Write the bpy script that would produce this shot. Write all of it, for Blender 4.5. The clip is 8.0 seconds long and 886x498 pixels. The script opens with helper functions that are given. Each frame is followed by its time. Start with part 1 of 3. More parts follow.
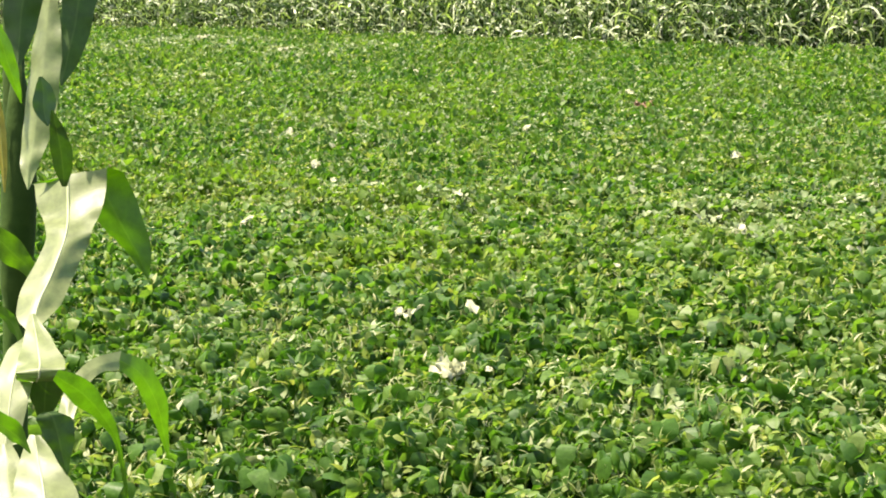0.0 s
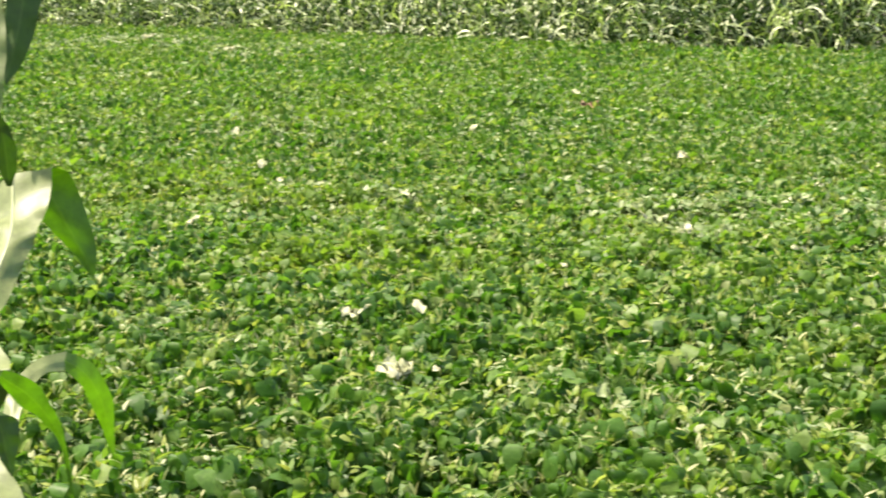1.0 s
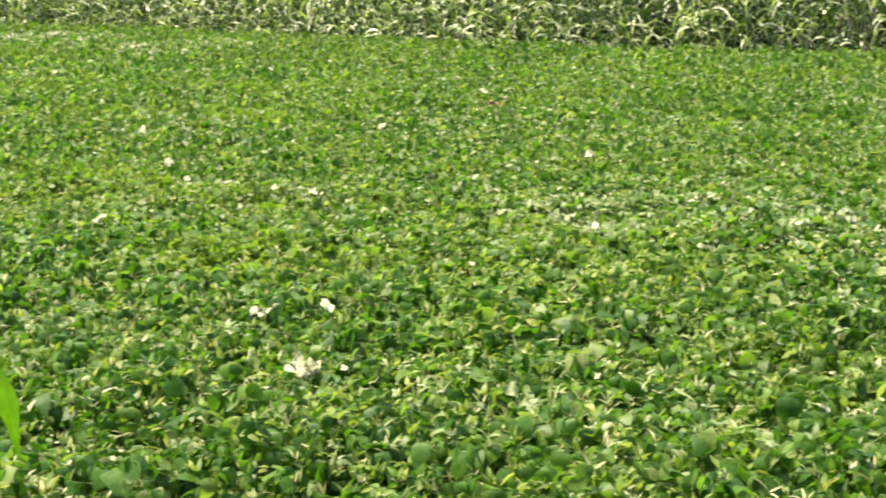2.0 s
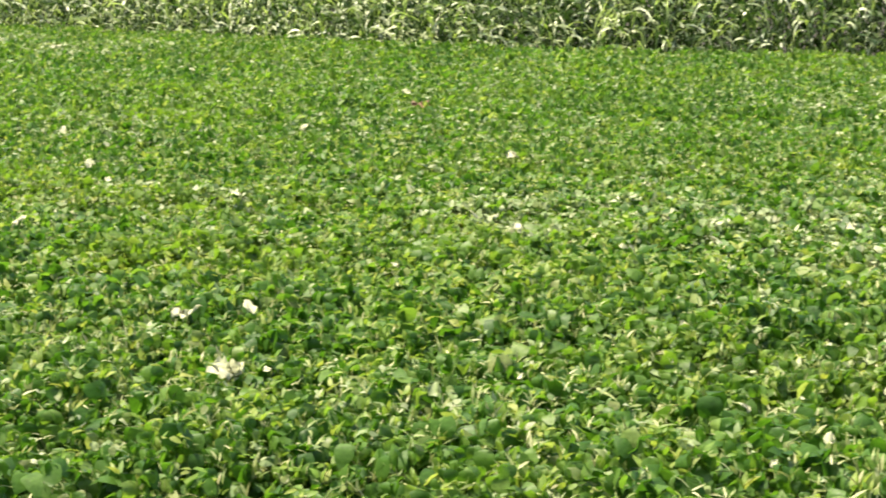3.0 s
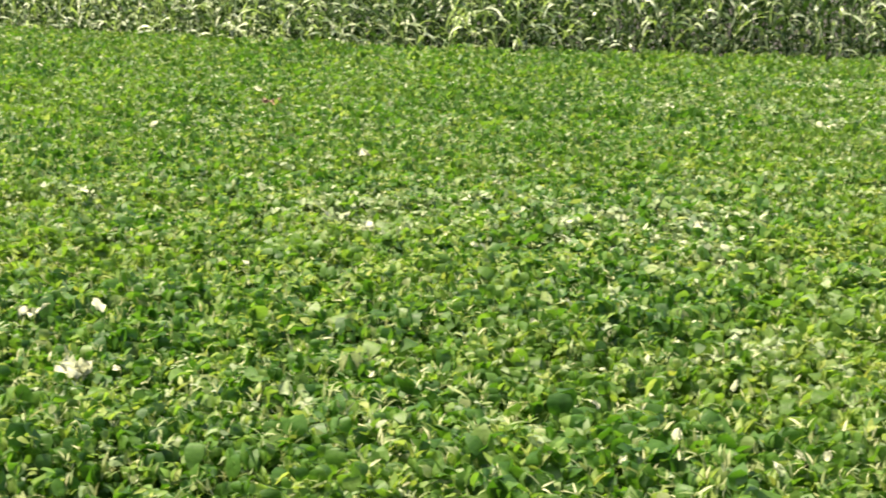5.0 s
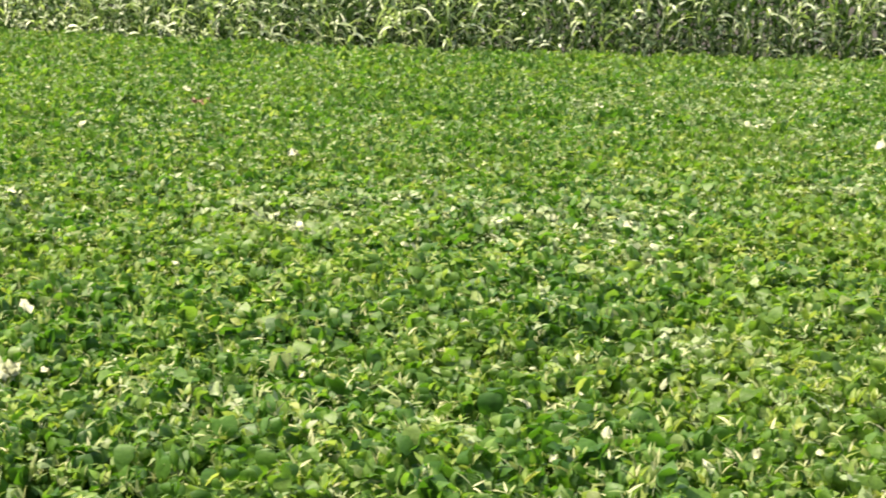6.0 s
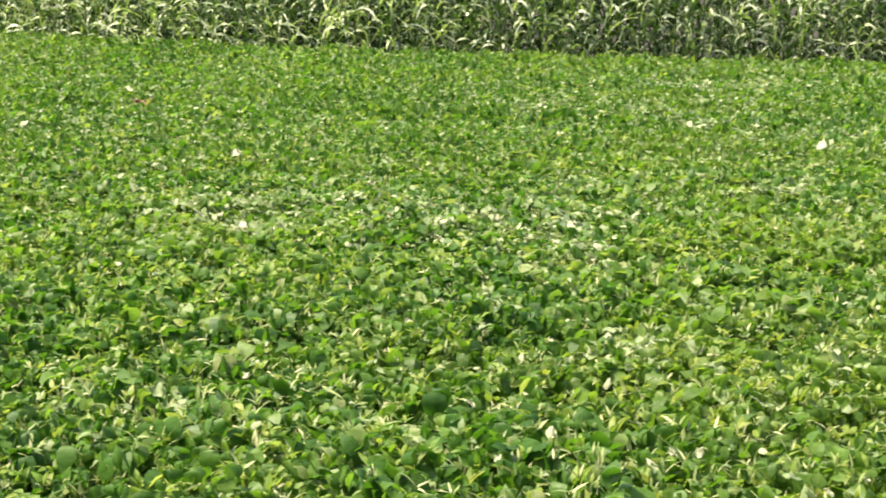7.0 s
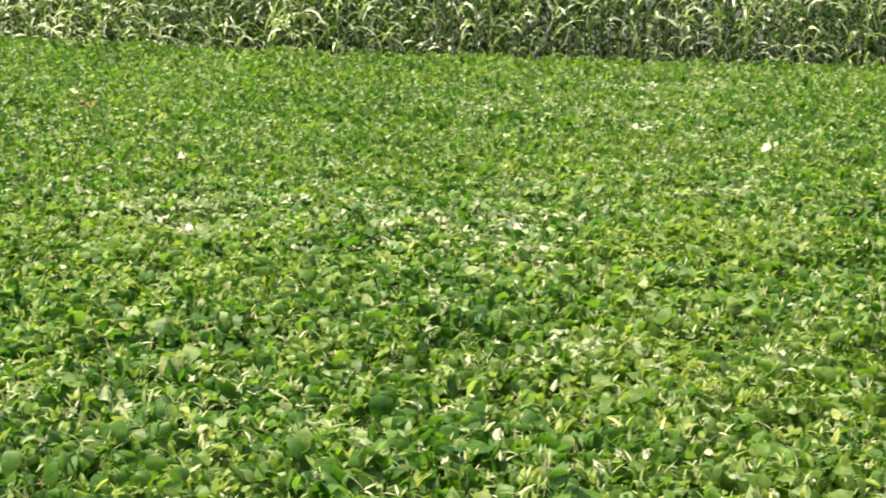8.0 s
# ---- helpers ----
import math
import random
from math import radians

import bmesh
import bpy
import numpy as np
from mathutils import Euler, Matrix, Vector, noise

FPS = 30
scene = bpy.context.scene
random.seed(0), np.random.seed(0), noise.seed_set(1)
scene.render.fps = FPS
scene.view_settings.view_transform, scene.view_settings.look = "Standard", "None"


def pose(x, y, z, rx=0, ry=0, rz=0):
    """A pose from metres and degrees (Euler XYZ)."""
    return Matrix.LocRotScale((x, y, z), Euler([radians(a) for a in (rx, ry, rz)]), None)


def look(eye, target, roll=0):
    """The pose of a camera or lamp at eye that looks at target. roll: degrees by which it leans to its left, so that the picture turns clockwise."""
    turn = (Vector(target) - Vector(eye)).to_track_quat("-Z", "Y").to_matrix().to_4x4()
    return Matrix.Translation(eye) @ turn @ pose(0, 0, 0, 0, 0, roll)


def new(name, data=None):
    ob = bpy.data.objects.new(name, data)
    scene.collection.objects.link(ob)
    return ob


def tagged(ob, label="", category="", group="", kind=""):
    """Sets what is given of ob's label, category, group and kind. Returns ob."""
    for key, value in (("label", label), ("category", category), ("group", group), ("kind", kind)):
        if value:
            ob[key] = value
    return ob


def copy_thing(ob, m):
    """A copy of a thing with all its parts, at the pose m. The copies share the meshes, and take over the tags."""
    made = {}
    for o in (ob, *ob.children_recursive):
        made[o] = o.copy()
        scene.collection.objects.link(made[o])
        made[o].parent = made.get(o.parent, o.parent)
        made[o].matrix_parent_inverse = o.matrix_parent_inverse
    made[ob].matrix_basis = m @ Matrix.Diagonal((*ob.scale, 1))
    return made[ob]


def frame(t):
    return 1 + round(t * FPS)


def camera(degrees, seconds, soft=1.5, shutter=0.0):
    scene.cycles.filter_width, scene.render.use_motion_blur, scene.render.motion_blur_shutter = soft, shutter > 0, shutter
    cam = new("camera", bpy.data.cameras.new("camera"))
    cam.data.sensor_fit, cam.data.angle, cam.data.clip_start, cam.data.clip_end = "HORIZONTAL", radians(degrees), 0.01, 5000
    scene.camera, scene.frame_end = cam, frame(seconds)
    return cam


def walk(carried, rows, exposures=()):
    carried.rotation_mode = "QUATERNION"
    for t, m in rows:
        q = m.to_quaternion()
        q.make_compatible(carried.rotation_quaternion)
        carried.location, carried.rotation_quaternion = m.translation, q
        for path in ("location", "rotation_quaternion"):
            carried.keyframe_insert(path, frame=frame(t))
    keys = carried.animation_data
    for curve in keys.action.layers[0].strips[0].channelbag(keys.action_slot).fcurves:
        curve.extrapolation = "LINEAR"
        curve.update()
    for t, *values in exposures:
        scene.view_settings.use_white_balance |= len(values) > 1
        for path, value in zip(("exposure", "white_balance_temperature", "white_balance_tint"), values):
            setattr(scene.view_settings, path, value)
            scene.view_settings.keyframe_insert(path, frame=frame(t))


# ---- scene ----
# camera: it stands at the edge of the field and pans to its right
EYE = 2.05
cam = camera(25.0, 8.0, soft=1.75, shutter=0.9)
ROWS = [  # seconds, yaw, pitch, lean
    (0.0, -0.108, -7.839, 0.787),
    (0.5, -0.583, -7.853, 0.639),
    (1.0, -1.622, -7.866, 0.609),
    (1.5, -2.960, -7.898, 0.442),
    (3.0, -6.443, -7.906, 0.131),
    (3.5, -7.481, -7.905, -0.000),
    (4.0, -8.679, -7.939, -0.072),
    (4.5, -9.668, -7.947, -0.314),
    (6.0, -12.651, -7.934, -0.642),
    (6.5, -13.536, -7.910, -0.678),
    (7.0, -14.258, -7.906, -0.748),
    (7.5, -15.052, -7.852, -0.772),
    (8.0, -15.789, -7.819, -0.844),
]
walk(cam, [(t, pose(0, 0, EYE, 90 + pitch, lean, yaw)) for t, yaw, pitch, lean in ROWS],
     [(0.0, 1.11, 6900, 10), (8.0, 1.11, 6900, 10)])

# ---- light ----
SUN_EL, SUN_AZ = 61.0, -93.0   # degrees; azimuth from straight ahead, right is positive
world = bpy.data.worlds.new("sky")
scene.world = world
world.use_nodes = True
wn = world.node_tree
sky = wn.nodes.new("ShaderNodeTexSky")
sky.sky_type, sky.sun_disc = "NISHITA", False
sky.dust_density, sky.air_density = 3.0, 1.0
sky.sun_elevation, sky.sun_rotation = radians(SUN_EL), radians(SUN_AZ)
wn.links.new(sky.outputs[0], wn.nodes["Background"].inputs[0])
wn.nodes["Background"].inputs[1].default_value = 0.15
sun_data = bpy.data.lights.new("sun", "SUN")
sun_data.energy, sun_data.angle, sun_data.color = 5.0, radians(0.53), (1.0, 0.92, 0.76)
sun = new("sun", sun_data)
sun_way = Vector((math.cos(radians(SUN_EL)) * math.sin(radians(SUN_AZ)), math.cos(radians(SUN_EL)) * math.cos(radians(SUN_AZ)), math.sin(radians(SUN_EL))))
sun.matrix_world = look(sun_way * 60, (0, 0, 0))


# ---- materials ----
def nodes_of(name):
    m = bpy.data.materials.new(name)
    m.use_nodes = True
    t = m.node_tree
    return m, t, t.nodes["Principled BSDF"], t.nodes["Material Output"]


def node(t, kind, **values):
    n = t.nodes.new(kind)
    for k, v in values.items():
        n.inputs[k.replace("_", " ")].default_value = v
    return n


def ramp(t, fac, stops):
    n = t.nodes.new("ShaderNodeValToRGB")
    while len(n.color_ramp.elements) < len(stops):
        n.color_ramp.elements.new(0.5)
    for e, (p, c) in zip(n.color_ramp.elements, stops):
        e.position, e.color = p, (*c, 1)
    t.links.new(fac, n.inputs[0])
    return n.outputs[0]


def mix(t, a, b, fac, blend="MIX"):
    n = t.nodes.new("ShaderNodeMix")
    n.data_type, n.blend_type = "RGBA", blend
    for sock, v in ((n.inputs[0], fac), (n.inputs[6], a), (n.inputs[7], b)):
        if isinstance(v, (int, float)):
            sock.default_value = v
        elif isinstance(v, tuple):
            sock.default_value = (*v, 1)
        else:
            t.links.new(v, sock)
    return n.outputs[2]


def maths(t, op, a, b=0.0):
    n = t.nodes.new("ShaderNodeMath")
    n.operation = op
    for sock, v in zip(n.inputs, (a, b)):
        if isinstance(v, (int, float)):
            sock.default_value = v
        else:
            t.links.new(v, sock)
    return n.outputs[0]


def leaf_material(name, stops, patch, patch_scale, see_through, glow_tint, rough, veins=0.0, bump=0.25, spec=0.5, wax=0.0, herring=0.0):
    """A thin leaf: random tone for each blade, broad patches over the field, light let through."""
    m, t, p, out = nodes_of(name)
    island = t.nodes.new("ShaderNodeNewGeometry")
    info = t.nodes.new("ShaderNodeObjectInfo")
    tone = maths(t, "FRACT", maths(t, "ADD", island.outputs["Random Per Island"], info.outputs["Random"]))
    colour = ramp(t, tone, stops)
    wide = node(t, "ShaderNodeTexNoise", Scale=patch_scale, Detail=2.0, Roughness=0.6)
    t.links.new(island.outputs["Position"], wide.inputs["Vector"])
    amount = ramp(t, wide.outputs[0], [(0.48, (0, 0, 0)), (0.68, (0.5, 0.5, 0.5))])
    colour = mix(t, colour, patch, amount)
    fine = node(t, "ShaderNodeTexNoise", Scale=55.0, Detail=3.0, Roughness=0.7)
    t.links.new(island.outputs["Position"], fine.inputs["Vector"])
    speck = ramp(t, fine.outputs[0], [(0.3, (0.72, 0.74, 0.7)), (0.7, (1.2, 1.2, 1.15))])
    colour = mix(t, colour, speck, 1.0, "MULTIPLY")
    height = fine.outputs[0]
    if veins:
        uv = t.nodes.new("ShaderNodeUVMap")
        part_xy = t.nodes.new("ShaderNodeSeparateXYZ")
        t.links.new(uv.outputs[0], part_xy.inputs[0])
        across = maths(t, "ABSOLUTE", maths(t, "SUBTRACT", part_xy.outputs[0], 0.5))
        rib = ramp(t, across, [(0.012, (1, 1, 1)), (0.04, (0, 0, 0))])
        stripe = maths(t, "SINE", maths(t, "MULTIPLY", part_xy.outputs[0], 150.0))
        stripe = maths(t, "ADD", maths(t, "MULTIPLY", stripe, 0.5), 0.5)
        colour = mix(t, colour, (0.30, 0.42, 0.12), maths(t, "MULTIPLY", stripe, 0.05))
        colour = mix(t, colour, (0.34, 0.42, 0.16), maths(t, "MULTIPLY", rib, veins))
        height = maths(t, "ADD", maths(t, "MULTIPLY", stripe, 0.03), fine.outputs[0])
    if herring:
        uv = t.nodes.new("ShaderNodeUVMap")
        part_xy = t.nodes.new("ShaderNodeSeparateXYZ")
        t.links.new(uv.outputs[0], part_xy.inputs[0])
        across = maths(t, "ABSOLUTE", maths(t, "SUBTRACT", part_xy.outputs[0], 0.5))
        slope = maths(t, "SUBTRACT", part_xy.outputs[1], maths(t, "MULTIPLY", across, 0.7))
        side_vein = maths(t, "PINGPONG", maths(t, "MULTIPLY", slope, 7.0), 0.5)
        vein = maths(t, "MAXIMUM", ramp(t, across, [(0.01, (1, 1, 1)), (0.045, (0, 0, 0))]), ramp(t, side_vein, [(0.03, (0.7, 0.7, 0.7)), (0.16, (0, 0, 0))]))
        colour = mix(t, colour, (0.20, 0.29, 0.09), maths(t, "MULTIPLY", vein, herring))
        # slightly paler margin, painted also for light caught along the leaf edge
        margin = ramp(t, across, [(0.36, (0, 0, 0)), (0.47, (1, 1, 1))])
        colour = mix(t, colour, (0.22, 0.32, 0.11), maths(t, "MULTIPLY", margin, herring))
        height = maths(t, "SUBTRACT", fine.outputs[0], maths(t, "MULTIPLY", vein, 0.8))
    rise = node(t, "ShaderNodeBump", Strength=bump, Distance=0.004)
    t.links.new(height, rise.inputs["Height"])
    t.links.new(colour, p.inputs["Base Color"])
    t.links.new(rise.outputs[0], p.inputs["Normal"])
    p.inputs["Specular IOR Level"].default_value = spec
    p.inputs["Coat Weight"].default_value, p.inputs["Coat Roughness"].default_value = wax, 0.5
    p.inputs["Coat IOR"].default_value = 1.85
    t.links.new(ramp(t, fine.outputs[0], [(0.3, (rough - 0.08,) * 3), (0.7, (rough + 0.1,) * 3)]), p.inputs["Roughness"])
    thin = t.nodes.new("ShaderNodeBsdfTranslucent")
    t.links.new(mix(t, colour, glow_tint, 1.0, "MULTIPLY"), thin.inputs[0])
    both = t.nodes.new("ShaderNodeMixShader")
    both.inputs[0].default_value = see_through
    t.links.new(p.outputs[0], both.inputs[1])
    t.links.new(thin.outputs[0], both.inputs[2])
    t.links.new(both.outputs[0], out.inputs[0])
    return m


def plain_material(name, low, high, scale, rough, bump=0.3):
    m, t, p, out = nodes_of(name)
    g = t.nodes.new("ShaderNodeNewGeometry")
    a = node(t, "ShaderNodeTexNoise", Scale=scale, Detail=5.0, Roughness=0.65)
    b = node(t, "ShaderNodeTexNoise", Scale=scale * 0.07, Detail=2.0)
    for n in (a, b):
        t.links.new(g.outputs["Position"], n.inputs["Vector"])
    c = ramp(t, a.outputs[0], [(0.3, low), (0.7, high)])
    c = mix(t, c, ramp(t, b.outputs[0], [(0.35, (0.7, 0.7, 0.7)), (0.65, (1.15, 1.15, 1.15))]), 1.0, "MULTIPLY")
    t.links.new(c, p.inputs["Base Color"])
    p.inputs["Roughness"].default_value = rough
    p.inputs["Specular IOR Level"].default_value = 0.25
    rise = node(t, "ShaderNodeBump", Strength=bump, Distance=0.01)
    t.links.new(a.outputs[0], rise.inputs["Height"])
    t.links.new(rise.outputs[0], p.inputs["Normal"])
    return m


BEAN_TONES = [(0.0, (0.038, 0.104, 0.012)), (0.35, (0.064, 0.152, 0.019)), (0.7, (0.104, 0.202, 0.032)), (0.9, (0.17, 0.257, 0.055)), (1.0, (0.28, 0.315, 0.13))]
BEAN = leaf_material("bean_leaf", BEAN_TONES, (0.18, 0.26, 0.040), 0.55, 0.47, (1.55, 1.7, 0.7), 0.46, 0.0, 0.6, 0.45)
NEAR_BEAN = leaf_material("veined_bean_leaf", [(at, tuple(0.94 * c for c in tone)) for at, tone in BEAN_TONES], (0.105, 0.20, 0.024), 0.55, 0.46, (1.5, 1.7, 0.5), 0.48, 0.0, 0.7, 0.34, herring=0.25)
YOUNG = leaf_material("young_bean_leaf", [(0.0, (0.12, 0.22, 0.03)), (0.6, (0.20, 0.29, 0.05)), (1.0, (0.33, 0.36, 0.10))],
                      (0.27, 0.31, 0.06), 0.55, 0.42, (1.4, 1.45, 0.8), 0.5, 0.0, 0.3, 0.35)
# light colour for slivers that imitate leaf edges catching the sun
SLIVER = leaf_material("sunlit_sliver", [(0.0, (0.16, 0.22, 0.06)), (0.5, (0.30, 0.34, 0.13)), (1.0, (0.50, 0.48, 0.27))],
                       (0.34, 0.37, 0.16), 0.8, 0.25, (1.2, 1.25, 0.8), 0.5, 0.0, 0.3, 0.4)
PALE = leaf_material("pale_leaf", [(0.0, (0.36, 0.38, 0.22)), (0.5, (0.47, 0.47, 0.30)), (1.0, (0.58, 0.56, 0.39))],
                     (0.55, 0.54, 0.38), 8.0, 0.2, (1.1, 1.1, 1.0), 0.6, 0.0, 0.5, 0.3)
RIB = plain_material("leaf_midrib", (0.38, 0.43, 0.22), (0.52, 0.55, 0.33), 25.0, 0.4)
RUSTY = leaf_material("rusty_leaf", [(0.0, (0.20, 0.11, 0.06)), (1.0, (0.30, 0.19, 0.11))],
                      (0.32, 0.22, 0.13), 3.0, 0.1, (1.1, 1.0, 0.9), 0.6)
# pale copy of the corn leaf: direct sun is put into its colour
CORN_SUNLIT = leaf_material("sunlit_pale_corn_leaf", [(0.0, (0.22, 0.255, 0.10)), (0.5, (0.25, 0.285, 0.12)), (1.0, (0.28, 0.31, 0.14))],
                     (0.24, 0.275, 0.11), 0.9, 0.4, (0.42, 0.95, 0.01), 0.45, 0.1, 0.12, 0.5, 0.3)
# green copy of the same leaf, for blades seen lit through
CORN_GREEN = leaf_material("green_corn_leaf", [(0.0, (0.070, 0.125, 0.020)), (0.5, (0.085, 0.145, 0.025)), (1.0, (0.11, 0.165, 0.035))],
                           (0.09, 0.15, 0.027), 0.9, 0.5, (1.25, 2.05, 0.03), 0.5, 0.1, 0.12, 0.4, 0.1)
# darker copy of the corn leaf: shade is painted into its colour
CORN_SHADED = leaf_material("shade_dark_corn_leaf", [(0.0, (0.028, 0.062, 0.011)), (1.0, (0.048, 0.092, 0.018))],
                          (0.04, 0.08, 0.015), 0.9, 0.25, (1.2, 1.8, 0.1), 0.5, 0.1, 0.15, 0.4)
CORN_YELLOW = leaf_material("yellow_corn_leaf", [(0.0, (0.34, 0.30, 0.05)), (1.0, (0.42, 0.36, 0.07))],
                            (0.40, 0.34, 0.06), 3.0, 0.3, (1.4, 1.4, 1.0), 0.45, 0.6)
# the whitish tones are painted in place of sun glints on green leaves
CORN_FAR = leaf_material("field_corn_leaf_with_glints", [(0.0, (0.03, 0.065, 0.011)), (0.3, (0.06, 0.115, 0.022)), (0.42, (0.13, 0.21, 0.05)), (0.55, (0.42, 0.47, 0.25)), (1.0, (0.70, 0.71, 0.54))],
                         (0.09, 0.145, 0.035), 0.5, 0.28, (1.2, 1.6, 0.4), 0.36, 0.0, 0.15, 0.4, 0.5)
# dark corn for the rear rows: the gloom between plants is in the colour
INNER_CORN_SHADED = leaf_material("shade_dark_inner_corn_leaf", [(0.0, (0.015, 0.036, 0.006)), (0.6, (0.027, 0.06, 0.011)), (1.0, (0.055, 0.10, 0.022))],
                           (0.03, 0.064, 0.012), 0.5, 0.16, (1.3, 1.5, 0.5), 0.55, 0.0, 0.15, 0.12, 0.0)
# paler undersides, which also supply cream highlights of sun on the canopy
FLIPPED = leaf_material("leaf_underside", [(0.0, (0.16, 0.23, 0.08)), (0.6, (0.26, 0.32, 0.15)), (1.0, (0.48, 0.50, 0.32))],
                        (0.26, 0.32, 0.15), 0.55, 0.3, (1.2, 1.3, 0.9), 0.5, 0.0, 0.4, 0.4)
STEM = plain_material("green_stem", (0.10, 0.15, 0.04), (0.17, 0.21, 0.07), 40.0, 0.5)
STALK = plain_material("corn_stalk", (0.03, 0.07, 0.008), (0.06, 0.11, 0.016), 30.0, 0.85)
SOIL = plain_material("field_soil", (0.034, 0.029, 0.020), (0.062, 0.052, 0.036), 9.0, 0.95, 0.6)


# ---- mesh helpers ----
def mesh_of(name, verts, tris, material, smooth=True, uvs=None):
    """A mesh from arrays of corners and triangles."""
    verts, tris = np.asarray(verts, np.float32), np.asarray(tris, np.int32)
    me = bpy.data.meshes.new(name)
    me.vertices.add(len(verts))
    me.vertices.foreach_set("co", verts.ravel())
    me.loops.add(tris.size)
    me.loops.foreach_set("vertex_index", tris.ravel())
    me.polygons.add(len(tris))
    me.polygons.foreach_set("loop_start", np.arange(0, tris.size, 3, dtype=np.int32))
    me.polygons.foreach_set("use_smooth", np.full(len(tris), smooth))
    if uvs is not None:
        layer = me.uv_layers.new(name="UVMap")
        layer.data.foreach_set("uv", np.asarray(uvs, np.float32)[tris.ravel()].ravel())
    me.update(calc_edges=True)
    me.materials.append(material)
    return me


def part(name, data, parent, m=None, label=""):
    ob = new(name, data)
    ob.parent = parent
    if m is not None:
        ob.matrix_basis = m
    return tagged(ob, label)


def empty(name, m, label, category, group=""):
    ob = new(name)
    ob.matrix_basis = m
    ob.empty_display_size = 0.1
    return tagged(ob, label, category, group)


def tube(path, radii, sides=5):
    """Corners and triangles of a tapered round stem along a path."""
    path = np.asarray(path, float)
    way = np.gradient(path, axis=0)
    way /= np.linalg.norm(way, axis=1)[:, None] + 1e-9
    ref = np.array([0.31, 0.95, 0.05])
    a = np.cross(way, ref)
    a /= np.linalg.norm(a, axis=1)[:, None] + 1e-9
    b = np.cross(way, a)
    ang = np.arange(sides) * 2 * np.pi / sides
    ring = path[:, None] + np.asarray(radii)[:, None, None] * (np.cos(ang)[None, :, None] * a[:, None] + np.sin(ang)[None, :, None] * b[:, None])
    tris = []
    for i in range(len(path) - 1):
        for j in range(sides):
            p, q = i * sides + j, i * sides + (j + 1) % sides
            tris += [(p, q, q + sides), (p, q + sides, p + sides)]
    top = (len(path) - 1) * sides
    tris += [(top, top + j, top + j + 1) for j in range(1, sides - 1)]
    return ring.reshape(-1, 3), np.array(tris)


def joined(pieces):
    verts, tris, n = [], [], 0
    for v, f in pieces:
        verts.append(v)
        tris.append(np.asarray(f) + n)
        n += len(v)
    return np.concatenate(verts), np.concatenate(tris)


def blade_template(stations, widths):
    """A leaflet of length 1 and width 1 along +Y: (side, along) pairs and triangles, with a midrib."""
    pts, rows = [], []
    for s, w in zip(stations, widths):
        if w < 0.02:
            rows.append((len(pts),))
            pts.append((0, s))
        else:
            rows.append((len(pts), len(pts) + 1, len(pts) + 2))
            pts += [(-w / 2, s), (0, s), (w / 2, s)]
    tris = []
    for a, b in zip(rows, rows[1:]):
        if len(a) == 1:
            tris += [(a[0], b[1], b[0]), (a[0], b[2], b[1])]
        elif len(b) == 1:
            tris += [(a[0], a[1], b[0]), (a[1], a[2], b[0])]
        else:
            tris += [(a[0], a[1], b[1]), (a[0], b[1], b[0]), (a[1], a[2], b[2]), (a[1], b[2], b[1])]
    return np.array(pts, float), np.array(tris)


def rimmed(template):
    """The same leaflet with a narrow rim along both sides, to be curled."""
    pts, tris = template
    pts, tris, rim = [tuple(p) for p in pts], [tuple(t) for t in tris], {}
    for i, (x, y) in enumerate(list(pts)):
        if abs(x) > 1e-6:
            rim[i] = len(pts)
            pts.append((x * 1.16, y + 0.02))
    for side in (-1, 1):
        row = sorted((i for i in rim if pts[i][0] * side > 0), key=lambda i: pts[i][1])
        for a, b in zip(row, row[1:]):
            tris += [(a, b, rim[b]), (a, rim[b], rim[a])]
    return np.array(pts, float), np.array(tris), np.array(sorted(rim.values()))


OVATE = rimmed(blade_template((0, 0.05, 0.2, 0.42, 0.66, 0.86, 1), (0, 0.60, 0.94, 1.0, 0.76, 0.38, 0)))
FINE = rimmed(blade_template((0, 0.08, 0.28, 0.54, 0.8, 1), (0, 0.70, 1.0, 0.92, 0.52, 0)))
HEX = np.array([(0, 0), (-0.47, 0.24), (-0.40, 0.64), (0, 1), (0.40, 0.64), (0.47, 0.24)], float), np.array([(0, 5, 1), (1, 5, 4), (1, 4, 2), (2, 4, 3)])
ROUND = np.array([(0, 0), (-0.38, 0.1), (-0.5, 0.38), (-0.34, 0.74), (0, 1), (0.34, 0.74), (0.5, 0.38), (0.38, 0.1)], float), np.array([(0, 7, 1), (1, 7, 6), (1, 6, 2), (2, 6, 5), (2, 5, 3), (3, 5, 4)])
MIDDLE = blade_template((0, 0.24, 0.64, 1), (0, 1.0, 0.74, 0))
COARSE = np.array([(0, 0), (-0.5, 0.38), (0.5, 0.38), (0, 1)], float), np.array([(0, 3, 1), (0, 2, 3)])


def turns(yaw, pitch, roll):
    """Rotation matrices, one for each leaf: roll about its length, then pitch, then yaw."""
    cy, sy, cp, sp, cr, sr = np.cos(yaw), np.sin(yaw), np.cos(pitch), np.sin(pitch), np.cos(roll), np.sin(roll)
    o, i = np.zeros_like(cy), np.ones_like(cy)
    rz = np.stack([np.stack([cy, -sy, o], -1), np.stack([sy, cy, o], -1), np.stack([o, o, i], -1)], -2)
    rx = np.stack([np.stack([i, o, o], -1), np.stack([o, cp, -sp], -1), np.stack([o, sp, cp], -1)], -2)
    ry = np.stack([np.stack([cr, o, sr], -1), np.stack([o, i, o], -1), np.stack([-sr, o, cr], -1)], -2)
    return rz @ rx @ ry


